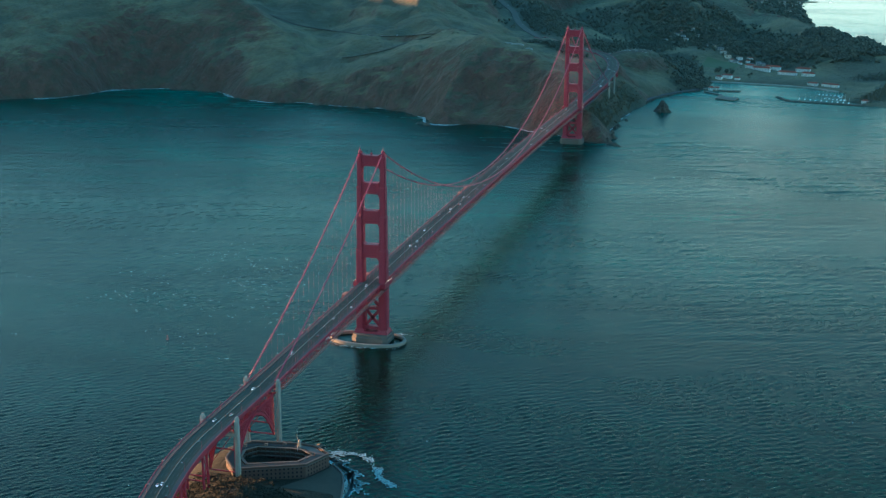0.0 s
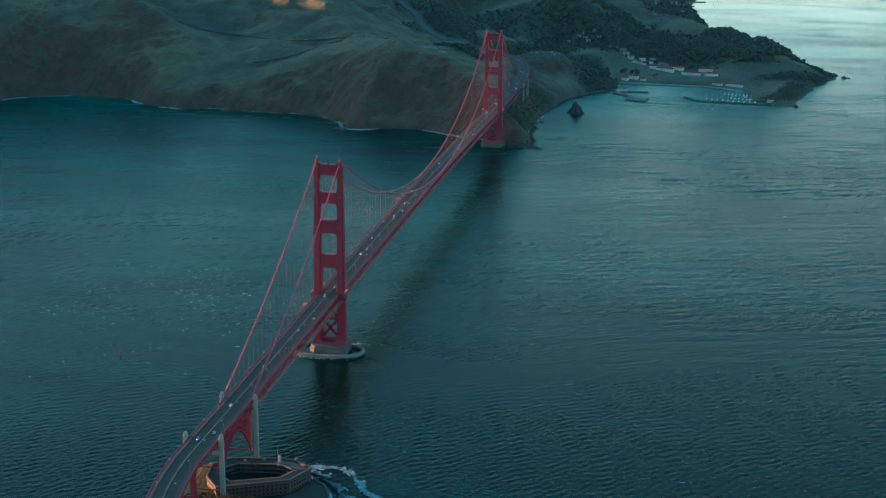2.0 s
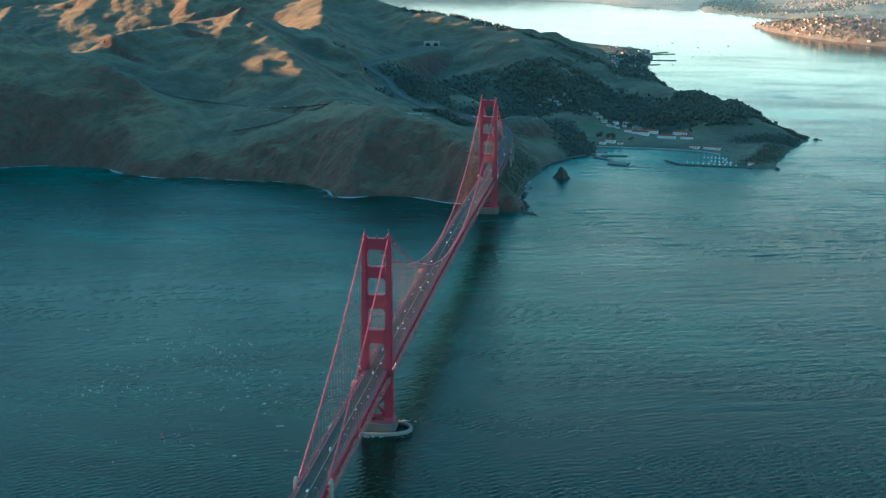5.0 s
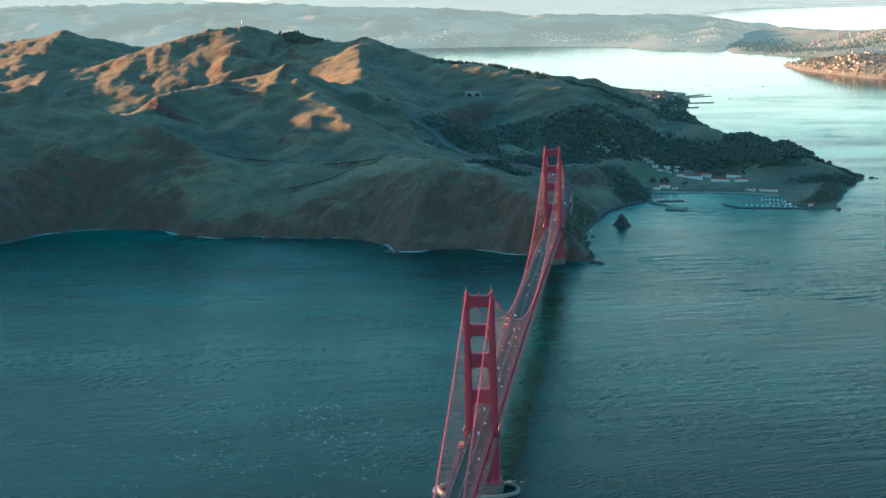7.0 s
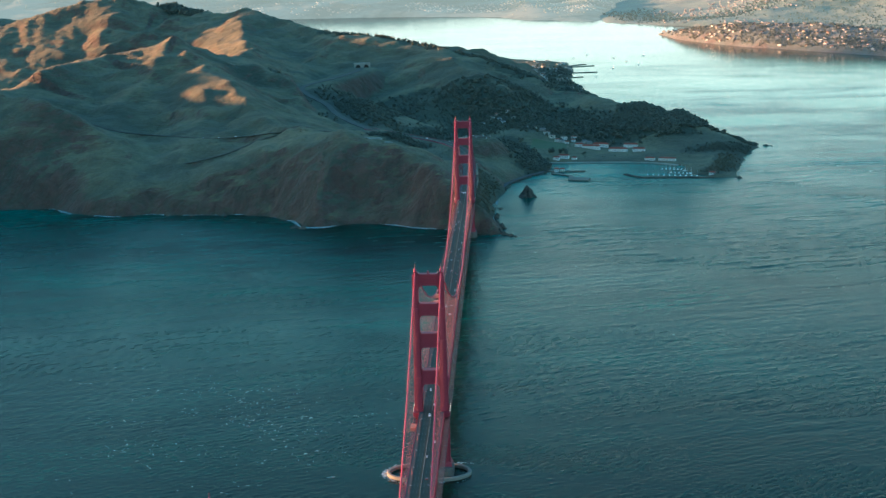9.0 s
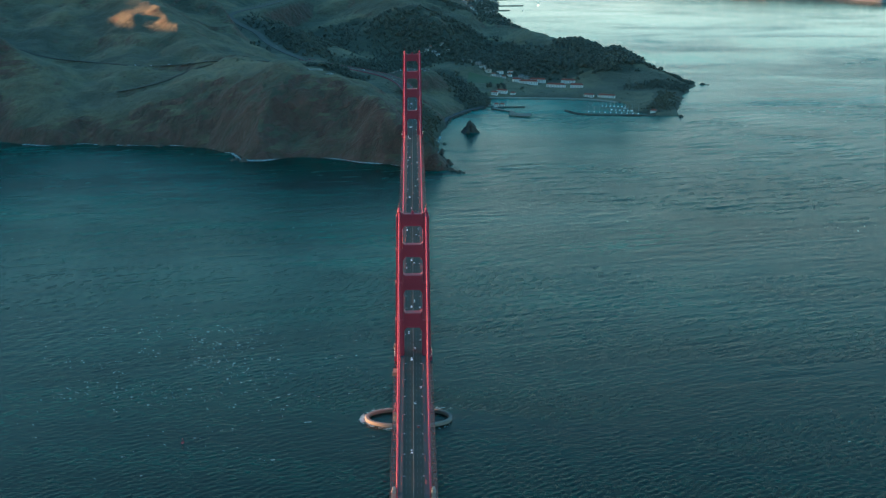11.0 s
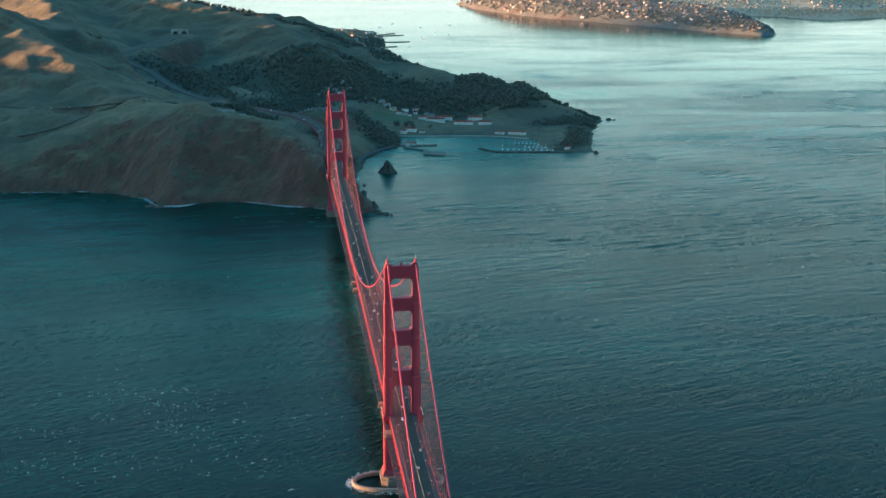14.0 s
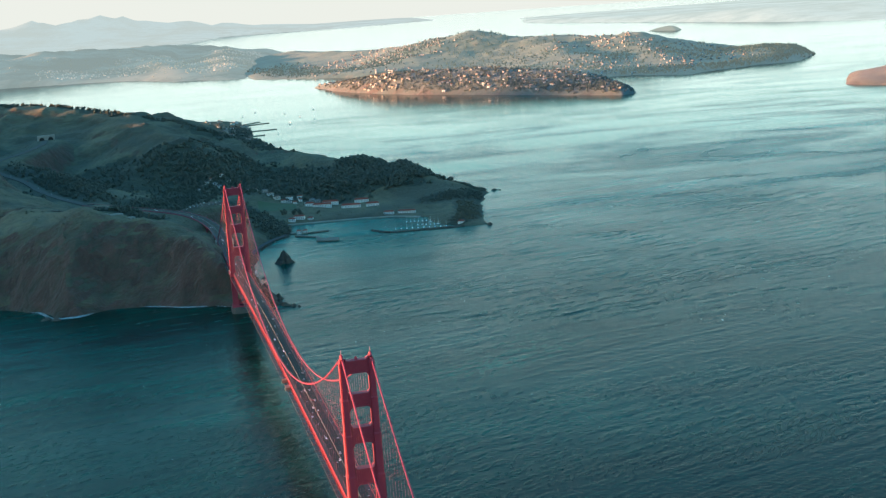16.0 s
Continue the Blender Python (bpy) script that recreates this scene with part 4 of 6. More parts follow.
cable_ys = [S_END + 343 * k / 16 for k in range(16)] + [SPAN * k / 56 for k in range(56)] + [SPAN + 343 * k / 16 for k in range(17)]
rope = Geo().tube([(0, 0, 0), (0, 0, 1)], 0.05, 5).mesh("suspender")
rope.materials.append(RED_CABLE)
band_mesh = Geo().tube([(0, -0.8, 0), (0, 0.8, 0)], 0.85, 8).mesh("cable_band")
band_mesh.materials.append(RED)
for s in (-1, 1):
    cable = part("main_cable", Geo().tube([(s * CABLE_X, y, cable_z(y)) for y in cable_ys], 0.62, 8), RED_CABLE, bridge, "thick wrapped main cable", smooth=True)
    y = S_END + 15.24
    while y < N_END - 8:
        if abs(y) > 9 and abs(y - SPAN) > 9:
            zc, zd = cable_z(y), deck_z(y)
            if zc > zd + 2:
                part("suspender", rope, RED_CABLE, bridge, at=Matrix.LocRotScale((s * CABLE_X * M, y * M, zd * M), None, (1, 1, zc - zd)))
            slope = math.degrees(math.atan2(cable_z(y + 1) - cable_z(y - 1), 2))
            part("cable_band", band_mesh, RED, cable, at=spot(s * CABLE_X, y, zc, 0, slope))
        y += 15.24
    for k in (-0.9, 0.9):
        pts = [(s * CABLE_X + k, y, cable_z(y) + 1.3) for y in cable_ys]
        part("hand_rope", Geo().tube(pts, 0.06, 4), RED, cable)

# deck: asphalt roadway on floor beams between two deep trusses
main = [p for p in DECK if S_END - 110 <= p[1] <= N_END + 1]
deck = part("deck", band(Geo(), DECK, -9.6, 9.6, -1.0, 0.0), ASPHALT, bridge, "six-lane asphalt roadway")
for s in (-1, 1):
    a = sorted((s * 9.6, s * 13.2))
    part("sidewalk", band(Geo(), DECK, a[0], a[1], -1.2, 0.28), WALK, deck, "reddish-grey walkway")
    a = sorted((s * 9.3, s * 9.75))
    part("curb", band(Geo(), DECK, a[0], a[1], 0.0, 0.45), WALK, deck)
    a = sorted((s * 13.2, s * 13.5))
    rail = band(Geo(), DECK, a[0], a[1], 1.15, 1.35)
    band(rail, DECK, a[0], a[1], -1.2, 0.35)
    part("railing", rail, RED, deck)
    posts = Geo()
    for p, q in zip(DECK, DECK[1:]):
        d = (q - p) / np.hypot(q[0] - p[0], q[1] - p[1])
        for k in (0.0, 3.8):
            x, y, z = p[0] + d[0] * k + d[1] * s * 13.35, p[1] + d[1] * k - d[0] * s * 13.35, p[2]
            posts.box(x - 0.16, y - 0.16, z + 0.2, x + 0.16, y + 0.16, z + 1.5)
    tagged(part("railing_framing", posts, RED, deck), kind="stuff")
    # stiffening truss: two chords, posts and crossed diagonals
    a = sorted((s * 12.9, s * 13.9))
    truss = band(Geo(), main, a[0], a[1], -1.9, -0.9)
    band(truss, main, a[0], a[1], -8.6, -7.6)
    truss = part("truss", truss, RED, bridge, "stiffening truss with crossed bars")
    web = Geo()
    for i, (p, q) in enumerate(zip(main, main[1:])):
        x, x2 = p[0] + s * 13.4, q[0] + s * 13.4
        web.bar((x, p[1], p[2] - 8.1), (x, p[1], p[2] - 1.4), 0.55)
        lo, hi = -8.1, -1.4
        if i % 2:
            lo, hi = hi, lo
        web.bar((x, p[1], p[2] + lo), (x2, q[1], q[2] + hi), 0.6)
    tagged(part("truss_lattice", web, RED, truss), kind="stuff")
    # net that hangs outside the walkway, on short brackets
    a = sorted((s * 14.2, s * 19.8))
    net_line = [p for p in DECK if S_END <= p[1] <= N_END]
    net = part("safety_net", band(Geo(), net_line, a[0], a[1], -6.1, -5.9), NET, bridge, "grey-brown steel safety net below the walkway")
    br = Geo()
    for p in net_line[::2]:
        br.bar((p[0] + s * 13.6, p[1], p[2] - 6.4), (p[0] + s * 19.9, p[1], p[2] - 5.7), 0.35)
    band(br, net_line, s * 19.8 - 0.15, s * 19.8 + 0.15, -6.0, -5.6)
    tagged(part("net_framing", br, WALK, net), kind="stuff")
beams = Geo()
for p in main[::2]:
    beams.box(p[0] - 13, p[1] - 0.4, p[2] - 3.2, p[0] + 13, p[1] + 0.4, p[2] - 1.0)
    beams.bar((p[0] - 13, p[1], p[2] - 8), (p[0] + 13, p[1] + 7.6, p[2] - 8), 0.5)
tagged(part("floor_framing", beams, RED, deck), kind="stuff")
g = Geo()
for a in (-6.4, -3.2, 3.2, 6.4):
    for i in range(0, len(DECK) - 1, 2):
        band(g, DECK[i:i + 2], a - 0.12, a + 0.12, 0.0, 0.03)
band(g, DECK, -8.95, -8.75, 0.0, 0.03)
band(g, DECK, 8.75, 8.95, 0.0, 0.03)
tagged(part("lane_marking", g, PAINT_LINE, deck, "worn pale lane lines"), kind="stuff")
band_g = band(Geo(), DECK, -0.16, 0.16, 0.0, 0.45)
part("median_barrier", band_g, CONCRETE, deck, "narrow movable median barrier")


def build_pylon(y, foot, scale=1.0):
    """A pair of concrete shafts with a portal over the deck's edges."""
    z = deck_z(y)
    x = deck_x(y)
    for s in (-1, 1):
        g = Geo()
        c = s * 16.4
        plan = [(-2.5, -2.6), (-1.7, -2.6), (-1.7, -4.2), (1.7, -4.2), (1.7, -2.6), (2.5, -2.6), (2.5, 2.6), (1.7, 2.6), (1.7, 4.2), (-1.7, 4.2), (-1.7, 2.6), (-2.5, 2.6)]
        levels = [(foot - 8, 1.3), (foot + 6, 1.25), (foot + 6.1, 1.1), (z - 6, 1.0), (z - 5.9, 1.12), (z - 3.8, 1.12), (z - 3.7, 0.98), (z + 1.2, 0.96), (z + 1.3, 1.08), (z + 2.2, 1.08), (z + 2.3, 0.86), (z + 4.6, 0.8), (z + 4.7, 0.6), (z + 5.6, 0.5)]
        n = len(plan)
        for zz, k in levels:
            g.v += [(c + px * k * 0.72, py * k * 0.72, zz) for px, py in plan]
        g.f = [(i * n + q, i * n + (q + 1) % n, (i + 1) * n + (q + 1) % n, (i + 1) * n + q) for i in range(len(levels) - 1) for q in range(n)]
        g.f += [tuple(reversed(range(n))), tuple(range((len(levels) - 1) * n, len(levels) * n))]
        part("pylon", g, CONCRETE, bridge, "pale stepped concrete pylon", spot(x, y, 0))
    g = Geo().box(-16, -3, z - 12.5, 16, 3, z - 9.2)
    part("pylon_crossbeam", g, CONCRETE, bridge, at=spot(x, y, 0))


build_pylon(-343, 3)
build_pylon(-443, 5)
build_pylon(1623, 30)
build_pylon(1700, 40)

# arch below the deck between the south pylons
for s in (-1, 1):
    pts = []
    for k in range(17):
        u = k / 16
        pts.append((s * 12.5, -440 + 94 * u, 18 + 37 * (1 - (2 * u - 1) ** 2)))
    rib = Geo()
    for p, q in zip(pts, pts[1:]):
        rib.bar(p, q, 1.6, 2.2)
        rib.bar((p[0], p[1], p[2] + 4.5), (q[0], q[1], q[2] + 4.5), 1.0, 1.2)
    rib = part("arch_rib", rib, RED, bridge, "trussed steel arch")
    web = Geo()
    for i, (p, q) in enumerate(zip(pts, pts[1:])):
        web.bar(p, (p[0], p[1], 60), 0.8)
        web.bar(p, (q[0], q[1], q[2] + 4.5), 0.6)
        web.bar((p[0], p[1], p[2] + 4.5), (q[0], q[1], 60), 0.55)
    for k in range(36):
        y0, y1 = -441 + 96 * k / 36, -441 + 96 * (k + 1) / 36
        a0, a1 = (22 + 37 * (1 - (2 * (y + 440) / 94 - 1) ** 2) for y in (y0, y1))
        for z0, z1 in ((a0, (a0 + 60) / 2), ((a0 + 60) / 2, 60)):
            if z1 - z0 > 1.5:
                web.bar((s * 12.5, y0, z0), (s * 12.5, y1, z1), 0.4)
                web.bar((s * 12.5, y1, z0), (s * 12.5, y0, z1), 0.4)
        web.bar((s * 12.5, y0, a0), (s * 12.5, y0, 60), 0.5)
    tagged(part("arch_lattice", web, RED, rib), kind="stuff")
g = Geo()
for k in range(0, 17, 2):
    u = k / 16
    z = 18 + 37 * (1 - (2 * u - 1) ** 2)
    g.bar((-12.5, -440 + 94 * u, z), (12.5, -440 + 94 * u, z), 1.0)
    g.bar((-12.5, -440 + 94 * u, z + 4), (12.5, -440 + 94 * u + 5.5, 58), 0.6)
tagged(part("arch_bracing", g, RED, bridge), kind="stuff")
# trestle towers under both approach viaducts
for y, foot in ((-500, 6), (-560, 20), (1770, 45), (1840, 60)):
    x, z = deck_x(y), deck_z(y)
    g = Geo()
    for sx in (-1, 1):
        for sy in (-1, 1):
            g.bar((x + sx * 11, y + sy * 6, foot - 8), (x + sx * 9, y + sy * 4, z - 7.5), 1.6)
        for z0, z1 in ((foot, (foot + z) / 2), ((foot + z) / 2, z - 8)):
            g.bar((x + sx * 10.5, y - 6, z0), (x + sx * 10, y + 5, z1), 0.7)
            g.bar((x + sx * 10.5, y + 6, z0), (x + sx * 10, y - 5, z1), 0.7)
    for zz in (foot + 4, (foot + z) / 2, z - 9):
        g.bar((x - 10.5, y - 5, zz), (x + 10.5, y - 5, zz), 0.9)
        g.bar((x - 10.5, y + 5, zz), (x + 10.5, y + 5, zz), 0.9)
    part("trestle", g, RED, bridge, "latticed steel trestle")
part("viaduct_girder", band(Geo(), [p for p in DECK if p[1] <= -440], -11, 11, -7.0, -1.0), RED, bridge)
part("viaduct_girder", band(Geo(), [p for p in DECK if 1623 <= p[1] <= 1930], -11, 11, -5.0, -1.0), RED, bridge)

# oval concrete fender round the south pier
g = Geo()
n = 64
prof = [(0.0, -6), (0.0, 3.6), (0.8, 4.4), (3.2, 4.4), (4.0, 3.6), (4.0, -6)]
for k in range(n):
    a = 2 * math.pi * k / n
    for r, z in prof:
        g.v.append((-5.0 + (42.0 + r) * math.copysign(abs(math.cos(a)) ** 0.9, math.cos(a)), -2.5 + (22.5 + r) * math.copysign(abs(math.sin(a)) ** 0.9, math.sin(a)), z))
g.f = [(k * 6 + j, k * 6 + j + 1, (k + 1) % n * 6 + j + 1, (k + 1) % n * 6 + j) for k in range(n) for j in range(5)]
fender = tagged(part("pier_fender", g, RING_CONC, smooth=False), "oval concrete fender wall round the tower's pier", "fender wall")

# ---- shores across the bay ----
ISLE = [(896, 6626), (950, 6250), (1060, 5930), (1202, 5652), (1371, 5426), (1570, 5159), (1748, 4882), (1924, 4648), (1997, 4661), (2042, 4831), (2090, 5185), (2000, 5600), (1700, 6200), (1300, 6700), (1000, 6800)]
isle = Terrain((800, 4560, 2200, 6900), 16.0, ISLE, [([(960, 6560, 20), (1010, 6380, 40), (1223, 6000, 90), (1584, 5650, 96), (1850, 5300, 78), (1955, 5080, 52), (1985, 4850, 34)], 0.9)], 300.0, 0.75, 6.0, 0.5, wiggle=14.0)
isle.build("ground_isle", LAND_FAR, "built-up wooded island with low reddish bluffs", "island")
PENINSULA = [(1011, 7336), (1500, 6900), (2000, 6100), (2227, 5653), (2357, 5605), (2434, 5427), (2517, 5346), (2678, 5454), (2974, 5581), (3087, 5563), (3216, 5577), (3439, 5915), (3520, 6057), (3400, 6700), (2900, 7800), (2300, 9000), (2141, 10000),
             (1619, 10286), (1100, 10400), (800, 9500), (640, 8500), (687, 7713), (901, 7507)]
peninsula = Terrain((560, 5260, 3640, 10500), 26.0, PENINSULA, [
    ([(1180, 9500, 70), (1259, 9000, 65), (1721, 8500, 86), (1921, 8000, 146), (2010, 7600, 190), (2204, 7400, 160), (2391, 7200, 142), (2639, 7000, 138), (2809, 6800, 144), (2967, 6600, 90), (3107, 6300, 42), (3215, 6100, 54), (3387, 6050, 48), (3434, 5950, 26)], 1.0),
    ([(2010, 7600, 180), (1700, 7400, 90), (1400, 7300, 40)], 0.9), ([(2809, 6800, 140), (2700, 6300, 70), (2620, 5700, 25)], 0.8), ([(2391, 7200, 135), (2330, 6600, 80), (2380, 6000, 30)], 0.8), ([(1259, 9000, 45), (900, 8700, 20), (760, 8200, 12)], 0.9)],
    420.0, 0.5, 6.0, 1.0)
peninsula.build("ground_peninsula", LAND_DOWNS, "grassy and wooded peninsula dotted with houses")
MAINLAND = [(-9000, 9700), (-5000, 9500), (-2500, 9150), (-872, 9016), (-319, 8851), (43, 8634), (202, 8139), (376, 8126), (640, 7760), (760, 8500), (1000, 9600), (1269, 11051), (866, 11796), (859, 12954), (-1500, 13400), (-9000, 13400)]
mainland = Terrain((-9000, 7700, 1400, 13400), 60.0, MAINLAND, [
    ([(-9000, 11500, 420), (-5200, 10900, 300), (-2500, 10300, 205), (-912, 10000, 142), (-521, 10500, 166), (-94, 11000, 130), (377, 11500, 112), (820, 11000, 50)], 1.5), ([(-912, 10000, 120), (-700, 9500, 60)], 1.0), ([(-521, 10500, 150), (-150, 9700, 60), (150, 8900, 25)], 1.0), ([(-5200, 10900, 260), (-4700, 10300, 150), (-4500, 9700, 40)], 0.6), ([(-3600, 10600, 230), (-3300, 10000, 130), (-3250, 9500, 30)], 0.55), ([(-2500, 10300, 190), (-2150, 9800, 110), (-2100, 9400, 30)], 0.5), ([(-1600, 10150, 160), (-1350, 9700, 90), (-1250, 9300, 25)], 0.45), ([(-94, 11000, 130), (20, 10300, 100), (150, 9600, 80), (330, 8700, 45), (380, 8300, 20)], 0.5), ([(820, 11000, 60), (700, 10200, 90), (620, 9300, 75), (660, 8500, 50)], 0.5),
    ([(-9000, 12900, 380), (-4000, 12600, 300), (-1500, 12500, 160)], 1.6)],
    560.0, 0.35, 6.0, 1.5)
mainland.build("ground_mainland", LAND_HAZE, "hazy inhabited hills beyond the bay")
EAST_ISLE = [(2740, 4240), (2790, 4120), (2900, 4010), (3300, 3900), (4000, 4200), (3900, 4900), (3000, 4700)]
east_isle = Terrain((2640, 3800, 4100, 5000), 24.0, EAST_ISLE, [([(2800, 4230, 16), (2900, 4280, 24), (3150, 4320, 50), (3550, 4400, 190)], 0.9)], 330.0, 0.9, 6.0, 0.7, wiggle=12.0)
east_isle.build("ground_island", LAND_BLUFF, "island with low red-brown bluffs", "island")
islet = Terrain((3800, 9150, 4250, 9750), 22.0, [(3900, 9560), (3960, 9480), (4060, 9330), (4130, 9400), (4080, 9560), (3960, 9640)], [([(3990, 9480, 40), (4040, 9440, 50)], 0.35)], 260.0, 0.8, 3.0, 0.3, wiggle=8.0)
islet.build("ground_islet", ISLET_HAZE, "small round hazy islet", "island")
FAR_SHORE = [(-12500, 13700), (-1500, 13700), (700, 14500), (1213, 15855), (1839, 15700), (2600, 15500), (3700, 15900), (3700, 17600), (-12500, 17600)]
far_hills = Terrain((-12500, 13600, 3800, 17700), 130.0, FAR_SHORE, [
    ([(-12000, 14500, 520), (-9000, 15500, 500), (-7700, 16000, 470), (-6300, 16000, 340), (-5300, 16000, 285), (-4600, 16000, 190), (-3700, 16300, 300), (-2900, 16500, 190), (-1500, 16500, 235), (-916, 16800, 275), (-68, 16900, 285), (452, 16900, 185), (921, 17000, 175), (1323, 17000, 123), (2349, 17000, 40), (3500, 16800, 20)], 1.1),
    ([(-12000, 14000, 330), (-6500, 14300, 300), (-5000, 14300, 240), (-3300, 14400, 160), (-1500, 14500, 110)], 1.0)], 900.0, 0.25, 5.0, 0.8,
    crests=[([(-1309, 17000, 215), (-916, 17000, 284), (-694, 17000, 236), (-331, 17000, 277), (-35, 17000, 284), (323, 17000, 220), (651, 17000, 160), (854, 17000, 182), (1053, 17000, 138), (1185, 17000, 100), (1324, 17000, 132), (1661, 17000, 72), (2143, 17000, 48), (2400, 17000, 8)], 330.0)])
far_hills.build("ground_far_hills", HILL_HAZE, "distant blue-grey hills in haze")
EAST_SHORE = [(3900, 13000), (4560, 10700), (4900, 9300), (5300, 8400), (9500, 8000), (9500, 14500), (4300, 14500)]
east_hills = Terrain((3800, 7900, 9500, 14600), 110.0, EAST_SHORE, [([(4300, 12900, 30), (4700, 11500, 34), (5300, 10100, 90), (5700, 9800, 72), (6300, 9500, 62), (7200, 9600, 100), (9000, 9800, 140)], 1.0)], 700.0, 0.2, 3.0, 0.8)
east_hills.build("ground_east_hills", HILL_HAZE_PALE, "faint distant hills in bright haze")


# ---- trees, scrub, houses ----
def ico(level):
    bm = bmesh.new()
    bmesh.ops.create_icosphere(bm, subdivisions=level, radius=1.0)
    v = np.array([p.co[:] for p in bm.verts])
    f = np.array([[p.index for p in q.verts] for q in bm.faces])
    bm.free()
    return v, f


ICO = {k: ico(k) for k in (1, 2)}


def lumps(name, places, sizes, material, level=1, tall=1.0, ragged=0.35, seed=3, parent=None):
    """Many ragged clumps of foliage as one mesh."""
    rng = np.random.RandomState(seed)
    V, F = ICO[level]
    n = len(places)
    co = V[None] * (1 + ragged * (rng.rand(n, len(V), 1) - 0.5) * 2)
    turn = rng.rand(n) * 6.28
    c, s = np.cos(turn)[:, None], np.sin(turn)[:, None]
    squash = 0.8 + 0.5 * rng.rand(n, 1)
    x, y, z = co[..., 0] * squash, co[..., 1] / squash, co[..., 2] * tall * (0.8 + 0.4 * rng.rand(n, 1))
    co = np.stack([x * c - y * s, x * s + y * c, z], -1) * np.asarray(sizes)[:, None, None] + np.asarray(places)[:, None]
    faces = (F[None] + (np.arange(n) * len(V))[:, None, None]).reshape(-1, 3)
    me = bpy.data.meshes.new(name)
    me.vertices.add(n * len(V))
    me.vertices.foreach_set("co", (co * M).astype(np.float32).ravel())
    me.loops.add(faces.size)
    me.loops.foreach_set("vertex_index", faces.astype(np.int32).ravel())
    me.polygons.add(len(faces))
    me.polygons.foreach_set("loop_start", np.arange(0, faces.size, 3, dtype=np.int32))
    me.polygons.foreach_set("use_smooth", np.ones(len(faces), bool))
    me.update(calc_edges=True)
    return part(name, me, material, parent)


def grove(rng, land, lines, count, spread, size, min_shore=12.0, zmin=3.0):
    """Crowns scattered near some lines, each of five clumps, narrower towards the top."""
    out, r = [], []
    while len(out) < count * 5:
        line = lines[rng.randint(len(lines))]
        i = rng.randint(len(line) - 1)
        t = rng.rand()
        w = line[i][2]
        x = line[i][0] * (1 - t) + line[i + 1][0] * t + min(max(rng.normal(), -1.5), 1.5) * spread * w
        y = line[i][1] * (1 - t) + line[i + 1][1] * t + min(max(rng.normal(), -1.5), 1.5) * spread * w
        if land.shore(x, y) < min_shore or near_road(x, y):
            continue
        z = land.at(x, y)
        h = size * (0.6 + 0.8 * rng.rand())
        for k in range(5):
            out.append((x + rng.normal() * h * 0.2, y + rng.normal() * h * 0.2, z + h * (0.22 + 0.15 * k)))
            r.append(h * (0.34 - 0.035 * k) * (0.7 + 0.6 * rng.rand()))
    return np.array(out), np.array(r)


ROAD_PTS = np.array([p[:2] for p in DECK[-60:]] + [p[:2] for p in smooth_line(HIGHWAY, 20)] + [p[:2] for p in LOOKOUT + LOOKOUT_LOW])


def near_road(x, y, gap=20.0):
    return bool((np.hypot(ROAD_PTS[:, 0] - x, ROAD_PTS[:, 1] - y) < gap).any())


rng = np.random.RandomState(11)
woods = [
    ([(425, 2672, 1), (467, 2635, 1), (540, 2592, .8), (574, 2574, .8), (606, 2552, .5)], 620, 20, 12),
    ([(440, 2600, 1), (500, 2550, 1), (560, 2510, 1), (600, 2490, .7)], 850, 40, 10),
    ([(330, 2560, 1), (400, 2520, 1), (470, 2470, 1), (540, 2440, .8)], 600, 34, 9),
    ([(640, 2500, .8), (690, 2440, .8), (720, 2400, .6)], 330, 24, 4.5),
    ([(-575, 3900, 1), (-439, 3800, 1), (-221, 3600, 1), (-20, 3400, 1), (152, 3307, 1)], 300, 18, 8),
    ([(100, 3400, 1), (220, 3320, 1), (300, 3260, 1), (330, 3500, 1), (280, 3900, 1.2), (280, 4300, 1.2), (300, 4700, 1)], 1000, 60, 9),
    ([(-60, 2900, 1), (60, 2750, 1), (100, 2650, 1), (250, 2560, 1), (380, 2450, .8)], 1000, 52, 8.5),
    ([(20, 2250, 1), (70, 2400, 1), (110, 2200, 1), (150, 2080, .6)], 420, 35, 8),
    ([(-300, 2080, .8), (-200, 2060, .6), (-120, 2010, .5)], 150, 26, 8),
    ([(-330, 2420, 1), (-300, 2700, 1.2), (-200, 2900, 1.2), (-520, 2750, 1)], 650, 60, 7),
    ([(-1272, 4402, .7), (-1225, 4385, .7), (-1120, 4320, .5)], 260, 30, 11),
    ([(560, 1950, .6), (600, 2010, .6), (615, 2100, .6), (650, 2200, .6)], 400, 30, 3.2),
    ([(560, 2240, .6), (640, 2270, .6), (690, 2290, .5), (720, 2340, .4)], 380, 34, 4.5),
    ([(150, 1980, .5), (190, 2080, .5), (210, 2150, .5), (120, 2040, .5)], 400, 28, 5),
    ([(-150, 2300, 1), (-60, 2450, 1), (0, 2600, 1), (-40, 2800, 1)], 700, 50, 7),
    ([(-250, 2330, 1), (-300, 2520, 1), (-390, 2640, .8)], 420, 34, 6.5),
    ([(60, 3000, .7), (160, 2860, .8), (250, 2720, .8), (320, 2640, .8)], 420, 50, 8),
    ([(20, 1420, 1), (45, 1500, 1), (40, 1640, 1), (50, 1780, 1)], 500, 20, 3.4),
]
